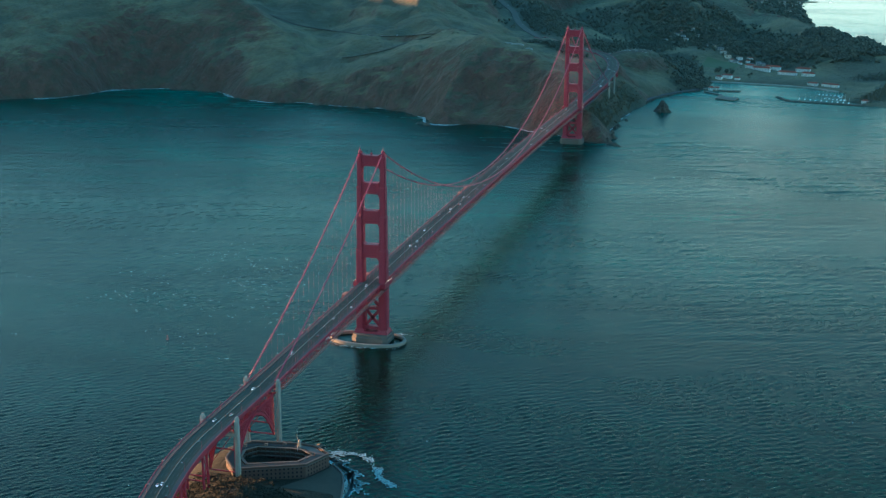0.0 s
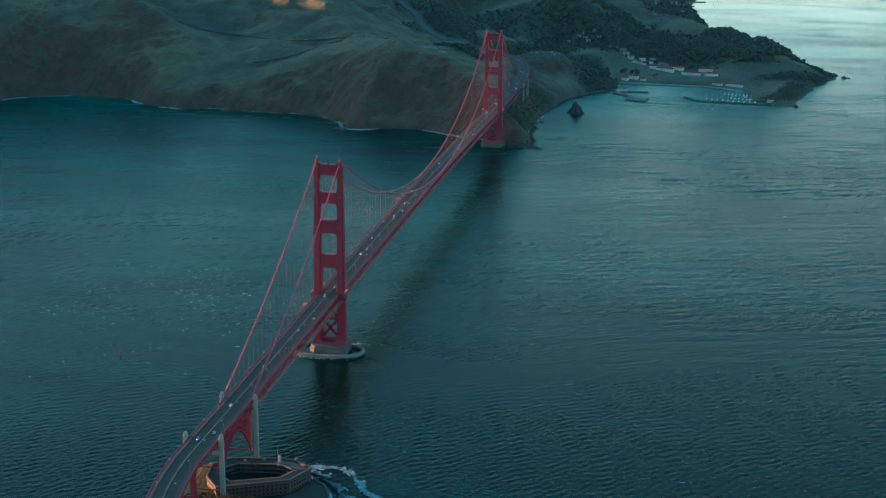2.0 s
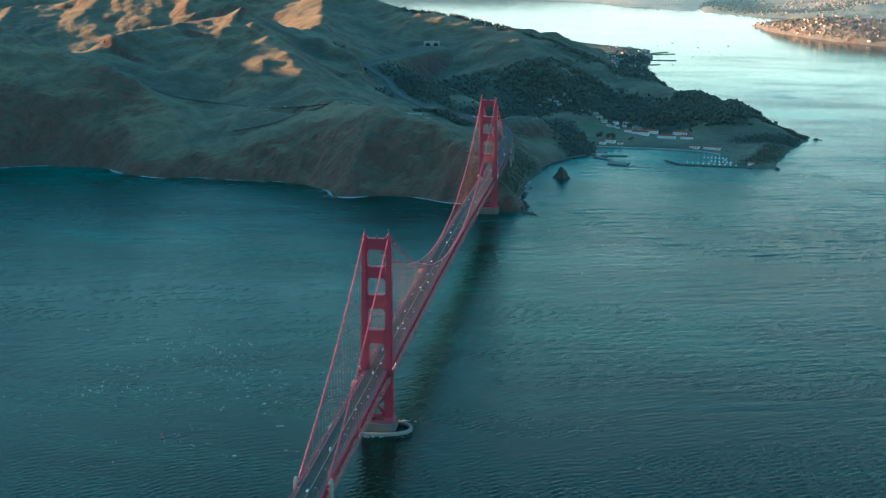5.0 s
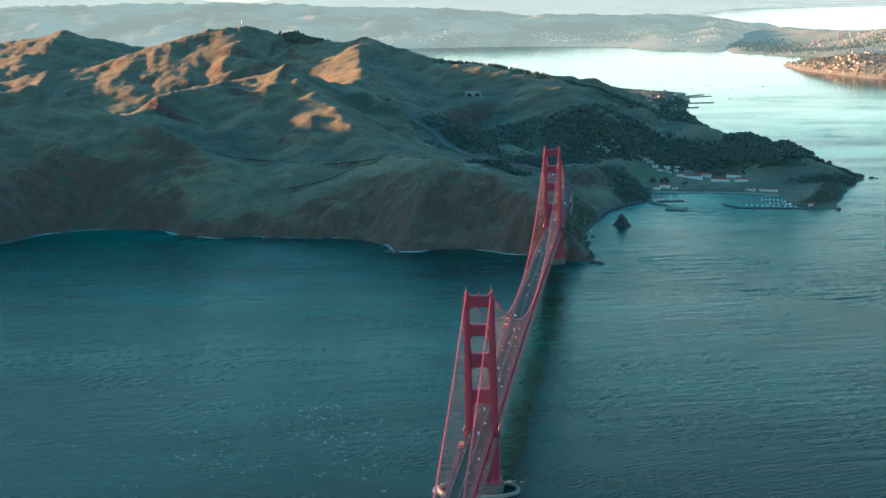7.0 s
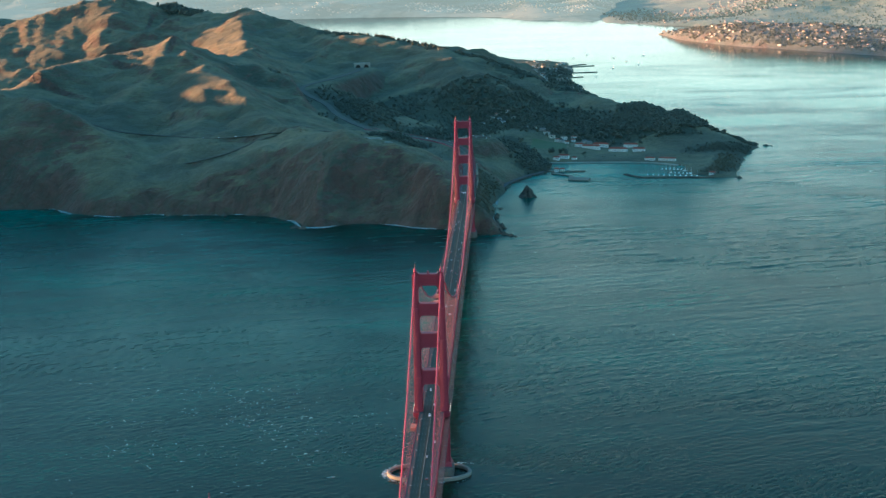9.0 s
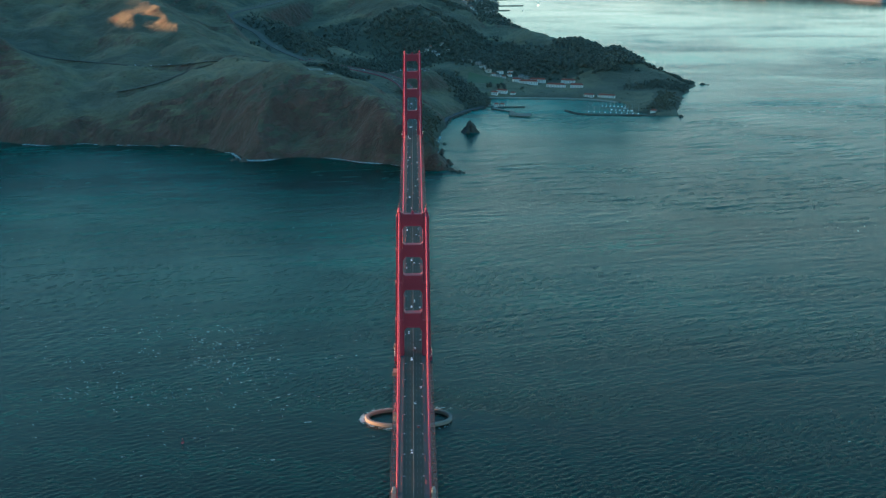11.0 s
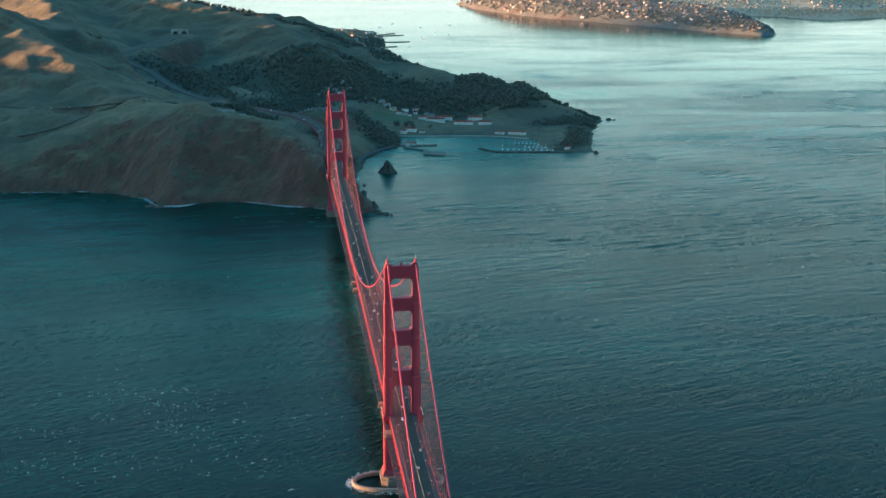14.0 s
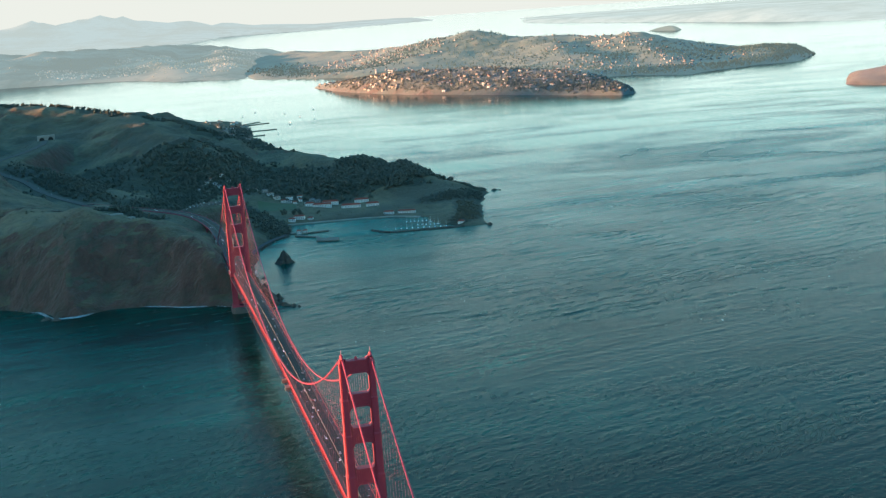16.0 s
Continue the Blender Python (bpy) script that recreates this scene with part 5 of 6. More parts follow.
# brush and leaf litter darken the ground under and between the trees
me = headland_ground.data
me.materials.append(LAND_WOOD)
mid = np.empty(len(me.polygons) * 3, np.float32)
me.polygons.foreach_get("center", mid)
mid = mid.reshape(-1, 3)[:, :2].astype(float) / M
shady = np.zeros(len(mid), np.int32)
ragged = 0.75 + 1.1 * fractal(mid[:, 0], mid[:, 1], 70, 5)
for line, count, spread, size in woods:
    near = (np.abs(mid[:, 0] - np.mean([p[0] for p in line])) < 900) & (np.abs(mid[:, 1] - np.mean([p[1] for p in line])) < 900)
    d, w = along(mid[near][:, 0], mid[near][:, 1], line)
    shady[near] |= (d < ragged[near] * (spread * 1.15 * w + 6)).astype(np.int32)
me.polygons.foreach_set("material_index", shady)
P, R, LOW = [], [], []
for line, count, spread, size in woods:
    p, r = grove(rng, headland, [line], count, spread, size)
    P.append(p)
    R.append(r)
    LOW.append(np.full(len(r), size < 4))
P, R, LOW = np.concatenate(P), np.concatenate(R), np.concatenate(LOW)
tagged(lumps("woodland", P[~LOW], R[~LOW], LEAF, 1, 0.95, 0.42, 5), "dark cypress and eucalyptus woods on the hills", "woods", kind="stuff")
tagged(lumps("brush", P[LOW], R[LOW], SCRUB, 1, 0.8, 0.42, 6), "thick low brush above the cliffs", "brush", kind="stuff")
# scrub over the grass
pts, rad = [], []
while len(pts) < 5000:
    x, y = rng.uniform(-1700, 740), rng.uniform(1400, 3600)
    if headland.shore(x, y) < 25 or near_road(x, y, 12):
        continue
    # it grows thickest in the folds of the slopes
    fold = fractal(np.array(x + 0.3 * y), np.array(y), 210, 5, 0.5, True) + 0.25 * vnoise(np.array(x / 60.0), np.array(y / 60.0))
    if fold < 0.80 + 0.06 * rng.normal():
        continue
    h = rng.uniform(0.8, 2.2)
    pts.append((x, y, headland.at(x, y) + 0.3 * h))
    rad.append(h)
tagged(lumps("scrub", np.array(pts), np.array(rad), SCRUB, 1, 0.6, 0.4, 8), "low dark coastal scrub on grassy slopes", "scrub", kind="stuff")
# bushes on the point south of the strait
pts, rad = [], []
while len(pts) < 9000:
    x, y = rng.uniform(-60, 112), rng.uniform(-640, -345)
    if south.shore(x, y) > 7 and not (x > 44 and y > -474) and not (y > -440 and x > -18 - 0.25 * (y + 440)) and not (y > -430 and x > -20) and vnoise(np.array(x / 14.0), np.array(y / 14.0)) > 0.08:
        top = 7.0 * vnoise(np.array(x / 9.0 + 40), np.array(y / 9.0))
        h = rng.uniform(0.4, 1.0)
        pts.append((x, y, south.at(x, y) + top * rng.rand()))
        rad.append(h)
tagged(lumps("bushes", np.array(pts), np.array(rad), BUSH, 1, 0.7, 0.5, 9), "dense dark bushes on the bluff", "bushes", kind="stuff")


def build_tree(h):
    """A cypress: tapered trunk, limbs and a crown of many ragged clumps."""
    tree = holder("cypress_tree")
    g = Geo().tube([(0, 0, -1), (0.1, 0, h * 0.25), (0.3, 0.2, h * 0.7)], [h * 0.05, h * 0.04, h * 0.015], 7)
    for k in range(6):
        a = k * 1.05
        g.tube([(0.1, 0, h * (0.25 + 0.06 * k)), (math.cos(a) * h * 0.3, math.sin(a) * h * 0.3, h * (0.45 + 0.07 * k))], [h * 0.02, h * 0.006], 5)
    part("trunk", g, BARK, tree)
    r = np.random.RandomState(int(h * 7))
    n = 46
    a, d, z = r.rand(n) * 6.28, np.sqrt(r.rand(n)), r.rand(n)
    w = h * 0.42 * np.sin(0.5 + 2.4 * z) ** 0.8
    pl = np.stack([np.cos(a) * d * w, np.sin(a) * d * w, h * (0.3 + 0.68 * z)], -1)
    lumps("crown", pl, h * (0.07 + 0.06 * r.rand(n)), LEAF, 1, 0.75, 0.45, 4, tree)
    return tree


trees = [build_tree(h) for h in (8.0, 10.5, 13.0)]
spots = []
for line in ([(-500, 3840), (-221, 3600), (-20, 3400), (164, 3300)], [(425, 2672), (467, 2635), (540, 2592), (640, 2480), (715, 2390)], [(140, 2330), (230, 2260), (300, 2260)], [(322, 3075), (328, 3062)]):
    for k in range(14 if len(line) > 2 else 3):
        t = rng.rand() * (len(line) - 1)
        i = int(t)
        spots.append((line[i][0] + (t - i) * (line[i + 1][0] - line[i][0]) + rng.normal() * (12 if len(line) > 2 else 3), line[i][1] + (t - i) * (line[i + 1][1] - line[i][1]) + rng.normal() * 12))
first = {}
for i, (x, y) in enumerate(spots):
    k = i % 3
    m = spot(x, y, headland.at(x, y) - 0.3, rng.rand() * 360)
    if k in first:
        ob = copy_thing(trees[k], m)
    else:
        ob = first[k] = trees[k]
        ob.matrix_basis = m
    tagged(ob, "dark wind-shaped cypress tree on the slope", "tree", "cypress trees")


def house_parts(w, d, h, roof, gable=0.5):
    """Walls with window recesses, and a pitched roof with eaves."""
    g = Geo().box(-w / 2, -d / 2, -5, w / 2, d / 2, h)
    n = max(2, int(w / 4))
    win = Geo()
    for k in range(n):
        x = -w / 2 + (k + 0.5) * w / n
        for s in (-1, 1):
            for z in ([h * 0.35] if h < 5 else [h * 0.22, h * 0.66]):
                win.box(x - 0.7, s * d / 2 - 0.08, z - 0.8, x + 0.7, s * d / 2 + 0.08, z + 0.8)
    r = Geo()
    e = 0.8
    r.add([(-w / 2 - e, -d / 2 - e, h), (w / 2 + e, -d / 2 - e, h), (w / 2 + e, d / 2 + e, h), (-w / 2 - e, d / 2 + e, h), (-w / 2 + gable * d / 2, 0, h + roof), (w / 2 - gable * d / 2, 0, h + roof)],
          [(3, 2, 1, 0), (0, 1, 5, 4), (2, 3, 4, 5), (1, 2, 5), (3, 0, 4)])
    return g.mesh("house"), win.mesh("glazing"), r.mesh("roof")


HOUSES = [house_parts(*a) for a in ((10, 8, 5.5, 2.6), (13, 9, 6.0, 2.8), (9, 7.5, 4.6, 2.3), (16, 10, 6.5, 2.2))]


def put_house(land, x, y, rz, kind, label, group, wall=WHITE_WALL, roof=ROOF_GREY, category="house"):
    me, win, rf = HOUSES[kind]
    if not me.materials:
        me.materials.append(wall)
        win.materials.append(GLASS)
        rf.materials.append(roof)
    ob = part("house", me, wall, at=spot(x, y, land.at(x, y), rz))
    part("roof", rf, roof, ob)
    tagged(part("glazing", win, GLASS, ob), kind="stuff")
    return tagged(ob, label, category, group)


rng = np.random.RandomState(23)
count = 0
while count < 250:
    x, y = rng.uniform(900, 2080), rng.uniform(4640, 6650)
    if isle.shore(x, y) < 10 or (x - 900) / 1180 + (y - 4640) / 2010 > 1.22:
        continue
    put_house(isle, x, y, -52 + rng.normal() * 18, rng.randint(4), "pale sunlit house on the wooded island", "houses on the island")
    count += 1
count = 0
while count < 70:
    x, y = rng.uniform(150, 380), rng.uniform(3600, 5000)
    if headland.shore(x, y) < 8:
        continue
    put_house(headland, x, y, rng.uniform(0, 90), rng.randint(4), "small pale house in the shaded waterside town", "houses in the waterside town")
    count += 1


def house_stuff(name, land, count, area, keep, label, seed, wall=FAR_WALL, tiles=FAR_WALL):
    """Very many small far houses, too many to count."""
    r = np.random.RandomState(seed)
    g, roof = Geo(), Geo()
    k = 0
    while k < count:
        x, y = r.uniform(area[0], area[2]), r.uniform(area[1], area[3])
        if land.shore(x, y) < 12 or not keep(x, y, land.at(x, y)):
            continue
        z, a = land.at(x, y), r.rand() * 3.14
        w, d, h = r.uniform(3.5, 6.5), r.uniform(3, 4.5), r.uniform(4, 6.5)
        c, s = math.cos(a), math.sin(a)
        q = [(x + c * u - s * v, y + s * u + c * v) for u, v in ((-w, -d), (w, -d), (w, d), (-w, d))]
        g.prism(q, z - 5, z + h)
        m0, m1 = (x - c * w * 0.5, y - s * w * 0.5, z + h + 3), (x + c * w * 0.5, y + s * w * 0.5, z + h + 3)
        roof.add([(*p, z + h + 0.05) for p in q] + [m0, m1], [(0, 1, 5, 4), (2, 3, 4, 5), (1, 2, 5), (3, 0, 4)])
        k += 1
    ob = tagged(part(name, g, wall), label, "houses", kind="stuff")
    tagged(part("roofing", roof, tiles, ob), kind="stuff")


def town(x, y, z):
    return vnoise(np.array(x / 260.0), np.array(y / 260.0)) > 0.42


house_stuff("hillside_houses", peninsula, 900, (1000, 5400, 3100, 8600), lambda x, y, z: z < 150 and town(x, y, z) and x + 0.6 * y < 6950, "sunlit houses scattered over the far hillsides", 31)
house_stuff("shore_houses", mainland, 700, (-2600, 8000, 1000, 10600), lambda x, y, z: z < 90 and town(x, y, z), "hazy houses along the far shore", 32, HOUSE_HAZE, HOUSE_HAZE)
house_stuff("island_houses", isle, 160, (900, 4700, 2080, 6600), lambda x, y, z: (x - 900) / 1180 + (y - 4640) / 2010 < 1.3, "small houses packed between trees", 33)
for name, land, line, count, size, seed in (("island_trees", isle, [(1000, 6500, 1), (1223, 6000, 1.2), (1584, 5500, 1.2), (1900, 5000, 1), (1980, 4750, .6)], 3400, 9, 41),
                                            ("peninsula_trees", peninsula, [(900, 8500, 1), (1000, 7700, 1), (1400, 7400, 1), (1700, 7900, 1.6), (2100, 7000, 2), (2500, 6300, 1.6), (3000, 6200, 1), (3430, 5930, .4)], 3400, 11, 42),
                                            ("island_trees", isle, [(960, 6300, .5), (1202, 5750, .5), (1570, 5250, .5), (1920, 4720, .4)], 1300, 8, 47),
                                            ("peninsula_trees", peninsula, [(1600, 7000, .8), (2000, 6250, .8), (2350, 5720, .6), (2650, 5560, .5), (3050, 5720, .5), (3400, 5950, .3)], 1600, 10, 48)):
    p, r = grove(np.random.RandomState(seed), land, [line], count, 130, size, 6.0)
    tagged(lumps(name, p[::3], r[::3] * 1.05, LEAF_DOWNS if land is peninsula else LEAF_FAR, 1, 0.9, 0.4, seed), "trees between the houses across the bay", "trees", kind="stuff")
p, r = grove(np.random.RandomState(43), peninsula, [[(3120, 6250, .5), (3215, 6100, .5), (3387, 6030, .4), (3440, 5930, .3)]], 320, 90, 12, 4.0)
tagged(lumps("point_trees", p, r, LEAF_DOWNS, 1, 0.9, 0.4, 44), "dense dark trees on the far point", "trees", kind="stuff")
p, r = grove(np.random.RandomState(45), mainland, [[(-3300, 9900, 1), (-2150, 9700, 1), (-1300, 9600, 1), (-400, 9700, 1), (100, 9500, 1), (350, 8500, .6)], [(300, 10200, 1), (620, 9300, .8), (660, 8500, .5)]], 800, 260, 10, 6.0)
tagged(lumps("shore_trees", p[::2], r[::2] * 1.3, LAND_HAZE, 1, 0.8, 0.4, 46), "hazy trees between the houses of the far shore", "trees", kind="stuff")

# ---- harbour in the cove ----
def rough_rock(name, x, y, r, h, label, seed, material=ROCK):
    """A sea stack: a tall ragged lump with ledges."""
    V, F = ico(4)
    g = Geo()
    for p in V:
        q = Vector(p)
        d = 1 + 0.35 * noise.fractal(q * 1.6 + Vector((seed, 0, 0)), 1.0, 2.0, 4) + 0.12 * noise.noise(q * 6 + Vector((0, seed, 0)))
        z = max(p[2], -0.25)
        w = (1 - 0.70 * max(z, 0) ** 1.0)
        g.v.append((p[0] * r * d * w, p[1] * r * d * w, z * h * (0.8 + 0.2 * d)))
    g.f = [tuple(f) for f in F]
    return tagged(part(name, g, material, at=spot(x, y, 0)), label, "rock")


rough_rock("sea_rock", 125, 1703, 18, 27, "dark ragged sea stack off the cove", 2.0)
for k, (x, y, r, h) in enumerate([(74, 1290, 9, 7), (66, 1310, 10, 10), (82, 1284, 5, 4), (60, 1335, 9, 12), (58, 1420, 7, 6), (-345, 1402, 7, 6), (-520, 1548, 8, 7), (-590, 1553, 6, 5), (762, 2395, 8, 5), (774, 2388, 4, 2.5), (616, 1893, 7, 6), (50, -322, 5, 3), (80, -360, 4, 2.5), (88, 1276, 6, 6), (96, 1266, 4, 4), (70, 1350, 9, 12), (62, 1375, 8, 10), (58, 1460, 7, 7), (60, 1490, 6, 6), (66, 1560, 5, 4), (-352, 1396, 6, 5), (-330, 1388, 9, 8), (-640, 1560, 6, 5)]):
    rough_rock("shore_rock", x, y, r, h, "wave-washed dark rock at the shore", 5.0 + k)


def stone_mound(name, line, half, top, label, seed):
    """A rubble breakwater: a core with stones heaped on it."""
    core = Geo()
    for (x0, y0), (x1, y1) in zip(line, line[1:]):
        core.bar((x0, y0, top / 2 - 2.5), (x1, y1, top / 2 - 2.5), half * 1.6, top + 3)
    ob = tagged(part(name, core, ROCK), label, "breakwater")
    r = np.random.RandomState(seed)
    pts, rad = [], []
    for (x0, y0), (x1, y1) in zip(line, line[1:]):
        d = math.hypot(x1 - x0, y1 - y0)
        for k in range(int(d * 1.6)):
            t, o = r.rand(), r.uniform(-1, 1)
            pts.append((x0 + (x1 - x0) * t - (y1 - y0) / d * o * half, y0 + (y1 - y0) * t + (x1 - x0) / d * o * half, top * (1 - abs(o)) - 0.2))
            rad.append(r.uniform(0.7, 1.7))
    tagged(lumps("riprap", np.array(pts), np.array(rad), ROCK, 1, 0.8, 0.35, seed, ob), kind="stuff")


stone_mound("breakwater", [(361, 1978), (374, 1946), (395, 1925), (468, 1914), (560, 1905)], 6.5, 3.2, "long low rubble breakwater of the harbour", 51)
g = Geo()
g.prism([(186, 2006), (228, 1958), (222, 1906), (268, 1886), (276, 1926), (236, 1940), (236, 1962), (192, 2013)], 0.8, 3.0)
for x, y in ((195, 2000), (210, 1985), (225, 1965), (228, 1940), (226, 1912), (245, 1900), (262, 1893), (268, 1915), (250, 1925)):
    g.tube([(x, y, -6), (x, y, 1)], 0.8, 6)
tagged(part("pier", g, TIMBER), "broad old pier on dark piles", "pier")
g = Geo()
g.prism([(180, 2040), (226, 2028), (268, 2030), (270, 2042), (226, 2040), (182, 2056)], 0.8, 2.6)
for x in (190, 205, 220, 235, 250, 265):
    g.tube([(x, 2036, -6), (x, 2036, 1)], 0.6, 6)
tagged(part("pier", g, TIMBER), "narrow pier beside the boat station", "pier")
# quay along the head of the cove
line = [(188, 2178, 0), (259, 2172, 0), (381, 2160, 0), (446, 2140, 0), (500, 2095, 0)]
tagged(part("quay", band(Geo(), line, 0, 9, -5, 2.8), CONCRETE), "long concrete quay wall along the cove", "quay")


class Flat:
    """Level ground for things that stand on piers and quays."""

    def __init__(self, z):
        self.z = z

    def at(self, x, y):
        return self.z


def long_building(land, x, y, rz, w, d, h, roof, label, group, name="barrack", category="building"):
    me, win, rf = house_parts(w, d, h, roof)
    ob = part(name, me, WHITE, at=spot(x, y, land.at(x, y), rz))
    part("roof", rf, ROOF_RED, ob, "red tile roof")
    tagged(part("glazing", win, GLASS, ob), kind="stuff")
    return tagged(ob, label, category, group)


for x, y, w in ((327, 2380, 40), (405, 2366, 36), (300, 2337, 46), (368, 2308, 48), (420, 2294, 32), (270, 2352, 22)):
    long_building(headland, x, y, -14, w, 12, 7, 4, "white two-storey barrack with a red roof", "barracks by the cove")
for x, y, w, h in ((436, 2162, 24, 5), (478, 2152, 42, 6), (205, 2196, 16, 5), (224, 2206, 26, 7), (250, 2195, 12, 4), (560, 1935, 14, 4)):
    long_building(headland, x, y, -20, w, 11, h, 3, "white harbour shed with a red roof", "harbour sheds", "harbour_shed")
for x, y in ((200, 2038), (214, 2036)):
    long_building(Flat(2.6), x, y, -6, 11, 8, 5, 3, "white boat station house on the pier", "boat station houses", "boat_house")
rng = np.random.RandomState(77)
for x, y in ((27, 2659), (40, 2676), (53, 2690), (70, 2640), (83, 2698), (140, 2572), (160, 2555), (178, 2518), (188, 2487), (202, 2467), (215, 2440), (228, 2428), (60, 2660), (15, 2640), (100, 2670)):
    put_house(headland, x, y, rng.uniform(-30, 30), rng.randint(4), "white house in the shaded valley by the lawn", "houses by the lawn")
for x, y in ((234, 2467), (258, 2440), (287, 2425), (240, 2405), (270, 2375), (300, 2410), (262, 2470)):
    put_house(headland, x, y, rng.uniform(-30, 30), rng.randint(4), "grey-white house among dark trees", "houses under the woods")
# lawn laid over the sloping ground
g = Geo()
nu = 14
for j in range(nu + 1):
    for i in range(nu + 1):
        u, v = i / nu, j / nu
        x = 140 + 92 * u + 10 * v
        y = 2335 + 110 * v - 30 * u
        g.v.append((x, y, headland.at(x, y) + 0.7))
g.f = [(j * (nu + 1) + i, j * (nu + 1) + i + 1, (j + 1) * (nu + 1) + i + 1, (j + 1) * (nu + 1) + i) for j in range(nu) for i in range(nu)]
tagged(part("lawn", g, LAWN, smooth=True), "green parade lawn above the cove", "lawn", kind="structure")


# boats
def build_boat(l):
    boat = holder("sailboat")
    b = l * 0.16
    ring = lambda z, k: [(-l / 2, -b * 0.7 * k, z), (l * 0.1, -b * k, z), (l / 2, 0, z + 0.3), (l * 0.1, b * k, z), (-l / 2, b * 0.7 * k, z)]
    g = Geo().add(ring(-0.5, 0.6) + ring(1.1, 1.0), [(4, 3, 2, 1, 0), (5, 6, 7, 8, 9)] + [(i, (i + 1) % 5, 5 + (i + 1) % 5, 5 + i) for i in range(5)])
    part("hull", g, HULL, boat)
    part("cabin", Geo().box(-l * 0.25, -b * 0.5, 1.1, l * 0.15, b * 0.5, 1.8, 0.2), HULL, boat)
    part("mast", Geo().tube([(l * 0.05, 0, 1), (l * 0.05, 0, 1 + l * 1.2)], [0.2, 0.1], 5), ALU, boat)
    part("boom", Geo().tube([(l * 0.05, 0, 2.6), (-l * 0.4, 0, 2.6)], 0.16, 5), HULL, boat, "furled white sail on its boom")
    return boat


model = build_boat(11.0)
berths = [(412 + 12.5 * k, 1962 - 3.2 * k, 78) for k in range(10)] + [(455 + 9 * k, 2044 - 2 * k, 72) for k in range(7)] + [(470 + 9 * k, 1990 - 4 * k, 75) for k in range(6)] + [(505, 2010, 20), (515, 1975, 30)]
for k, (x, y, a) in enumerate(berths):
    m = spot(x, y, 0, a + rng.normal() * 3)
    if k:
        b = copy_thing(model, m)
    else:
        b = model
        b.matrix_basis = m
    tagged(b, "white moored sailboat with a bare mast", "boat", "sailboats in the harbour")
for a, b in (((406, 1955), (535, 1922)), ((450, 2032), (520, 2018)), ((462, 1978), (525, 1952))):
    tagged(part("dock", Geo().bar((*a, 0.4), (*b, 0.4), 2.6, 0.7), TIMBER), "floating timber dock in the harbour", "dock", "docks in the harbour")
# small craft moored off the waterside town, and its ferry piers
for x, y in ((430, 4360), (520, 4700), (600, 5000), (700, 5300), (560, 5200), (640, 4850), (380, 5250), (450, 5400)):
    tagged(copy_thing(model, spot(x, y, 0, rng.uniform(0, 360))), "white sailboat anchored off the town", "boat", "anchored sailboats")
for a, b in (((330, 4545), (448, 4556)), ((335, 4800), (450, 4850)), ((330, 4850), (420, 4930)), ((325, 4350), (380, 4370))):
    tagged(part("pier", Geo().bar((*a, 1.2), (*b, 1.2), 9, 2.0), TIMBER), "timber pier of the waterside town", "pier", "piers of the town")


# ---- vehicles ----
def build_car(l, w, h, van=False):
    car = holder("car")
    g = Geo().add([(x, s * w / 2 * k, z) for s in (-1, 1) for x, z, k in ((-l / 2, 0.35, 1), (l / 2, 0.35, 1), (l / 2, 0.75, .96), (l * 0.22, 0.95, 1), (-l * 0.46, 1.0, 1), (-l / 2, 0.85, .96))],
                  [(0, 1, 2, 3, 4, 5), (11, 10, 9, 8, 7, 6)] + [(i, 6 + i, 6 + (i + 1) % 6, (i + 1) % 6) for i in range(6)])
    part("body", g, CAR, car)
    x0, x1 = (-l * 0.45, l * 0.32) if van else (-l * 0.36, l * 0.2)
    part("cabin", Geo().box(x0, -w * 0.46, 0.9, x1, w * 0.46, h - 0.06, 0.22), GLASS, car, "dark glazed cabin")
    part("car_roof", Geo().box(x0 + 0.25, -w * 0.36, h - 0.08, x1 - 0.25, w * 0.36, h), CAR, car)
    for sx in (-1, 1):
        for sy in (-1, 1):
            c = (sx * l * 0.31, sy * w * 0.44, 0.33)
            part("wheel", Geo().tube([(c[0], c[1] - 0.11, c[2]), (c[0], c[1] + 0.11, c[2])], 0.33, 8), TYRE, car)
        part("headlight" if sx > 0 else "tail_light", Geo().box(sx * l / 2 - 0.06, -w * 0.42, 0.6, sx * l / 2 + 0.05, w * 0.42, 0.74), HEAD if sx > 0 else TAIL, car)
    return car


HEAD = glow_material("headlight_glow", (1.0, 0.9, 1.25), 0.5)
TAIL = mat("tail_light_glass", (0.35, 0.02, 0.015), 0.2)[0]
saloon, van = build_car(4.6, 1.85, 1.48), build_car(5.0, 1.95, 1.9, True)
rng = np.random.RandomState(5)
used = {}


def drive(model, x, y, z, a, label, group="cars on the bridge"):
    m = spot(x, y, z, a)
    if model not in used:
        used[model] = model
        model.matrix_basis = m
        ob = model
    else:
        ob = copy_thing(model, m)
    return tagged(ob, label, "car", group)


for lane, heading in ((-8.0, 180), (-4.9, 180), (-1.8, 180), (1.8, 0), (4.9, 0), (8.0, 0)):
    y = -640 + rng.uniform(0, 60)
    while y < 2240:
        p = np.array([deck_x(y), y, deck_z(y)])
        d = np.array([deck_x(y + 4) - deck_x(y - 4), 8.0])
        d = d / np.hypot(*d)
        a = math.degrees(math.atan2(d[1], d[0])) + (180 if heading == 180 else 0)
        drive(saloon if rng.rand() < 0.65 else van, p[0] + d[1] * lane * 0.95, y - d[0] * lane * 0.95, p[2] + 0.02, a, "small car driving on the bridge's roadway")
        y += rng.gamma(2.0, 130.0) + 14


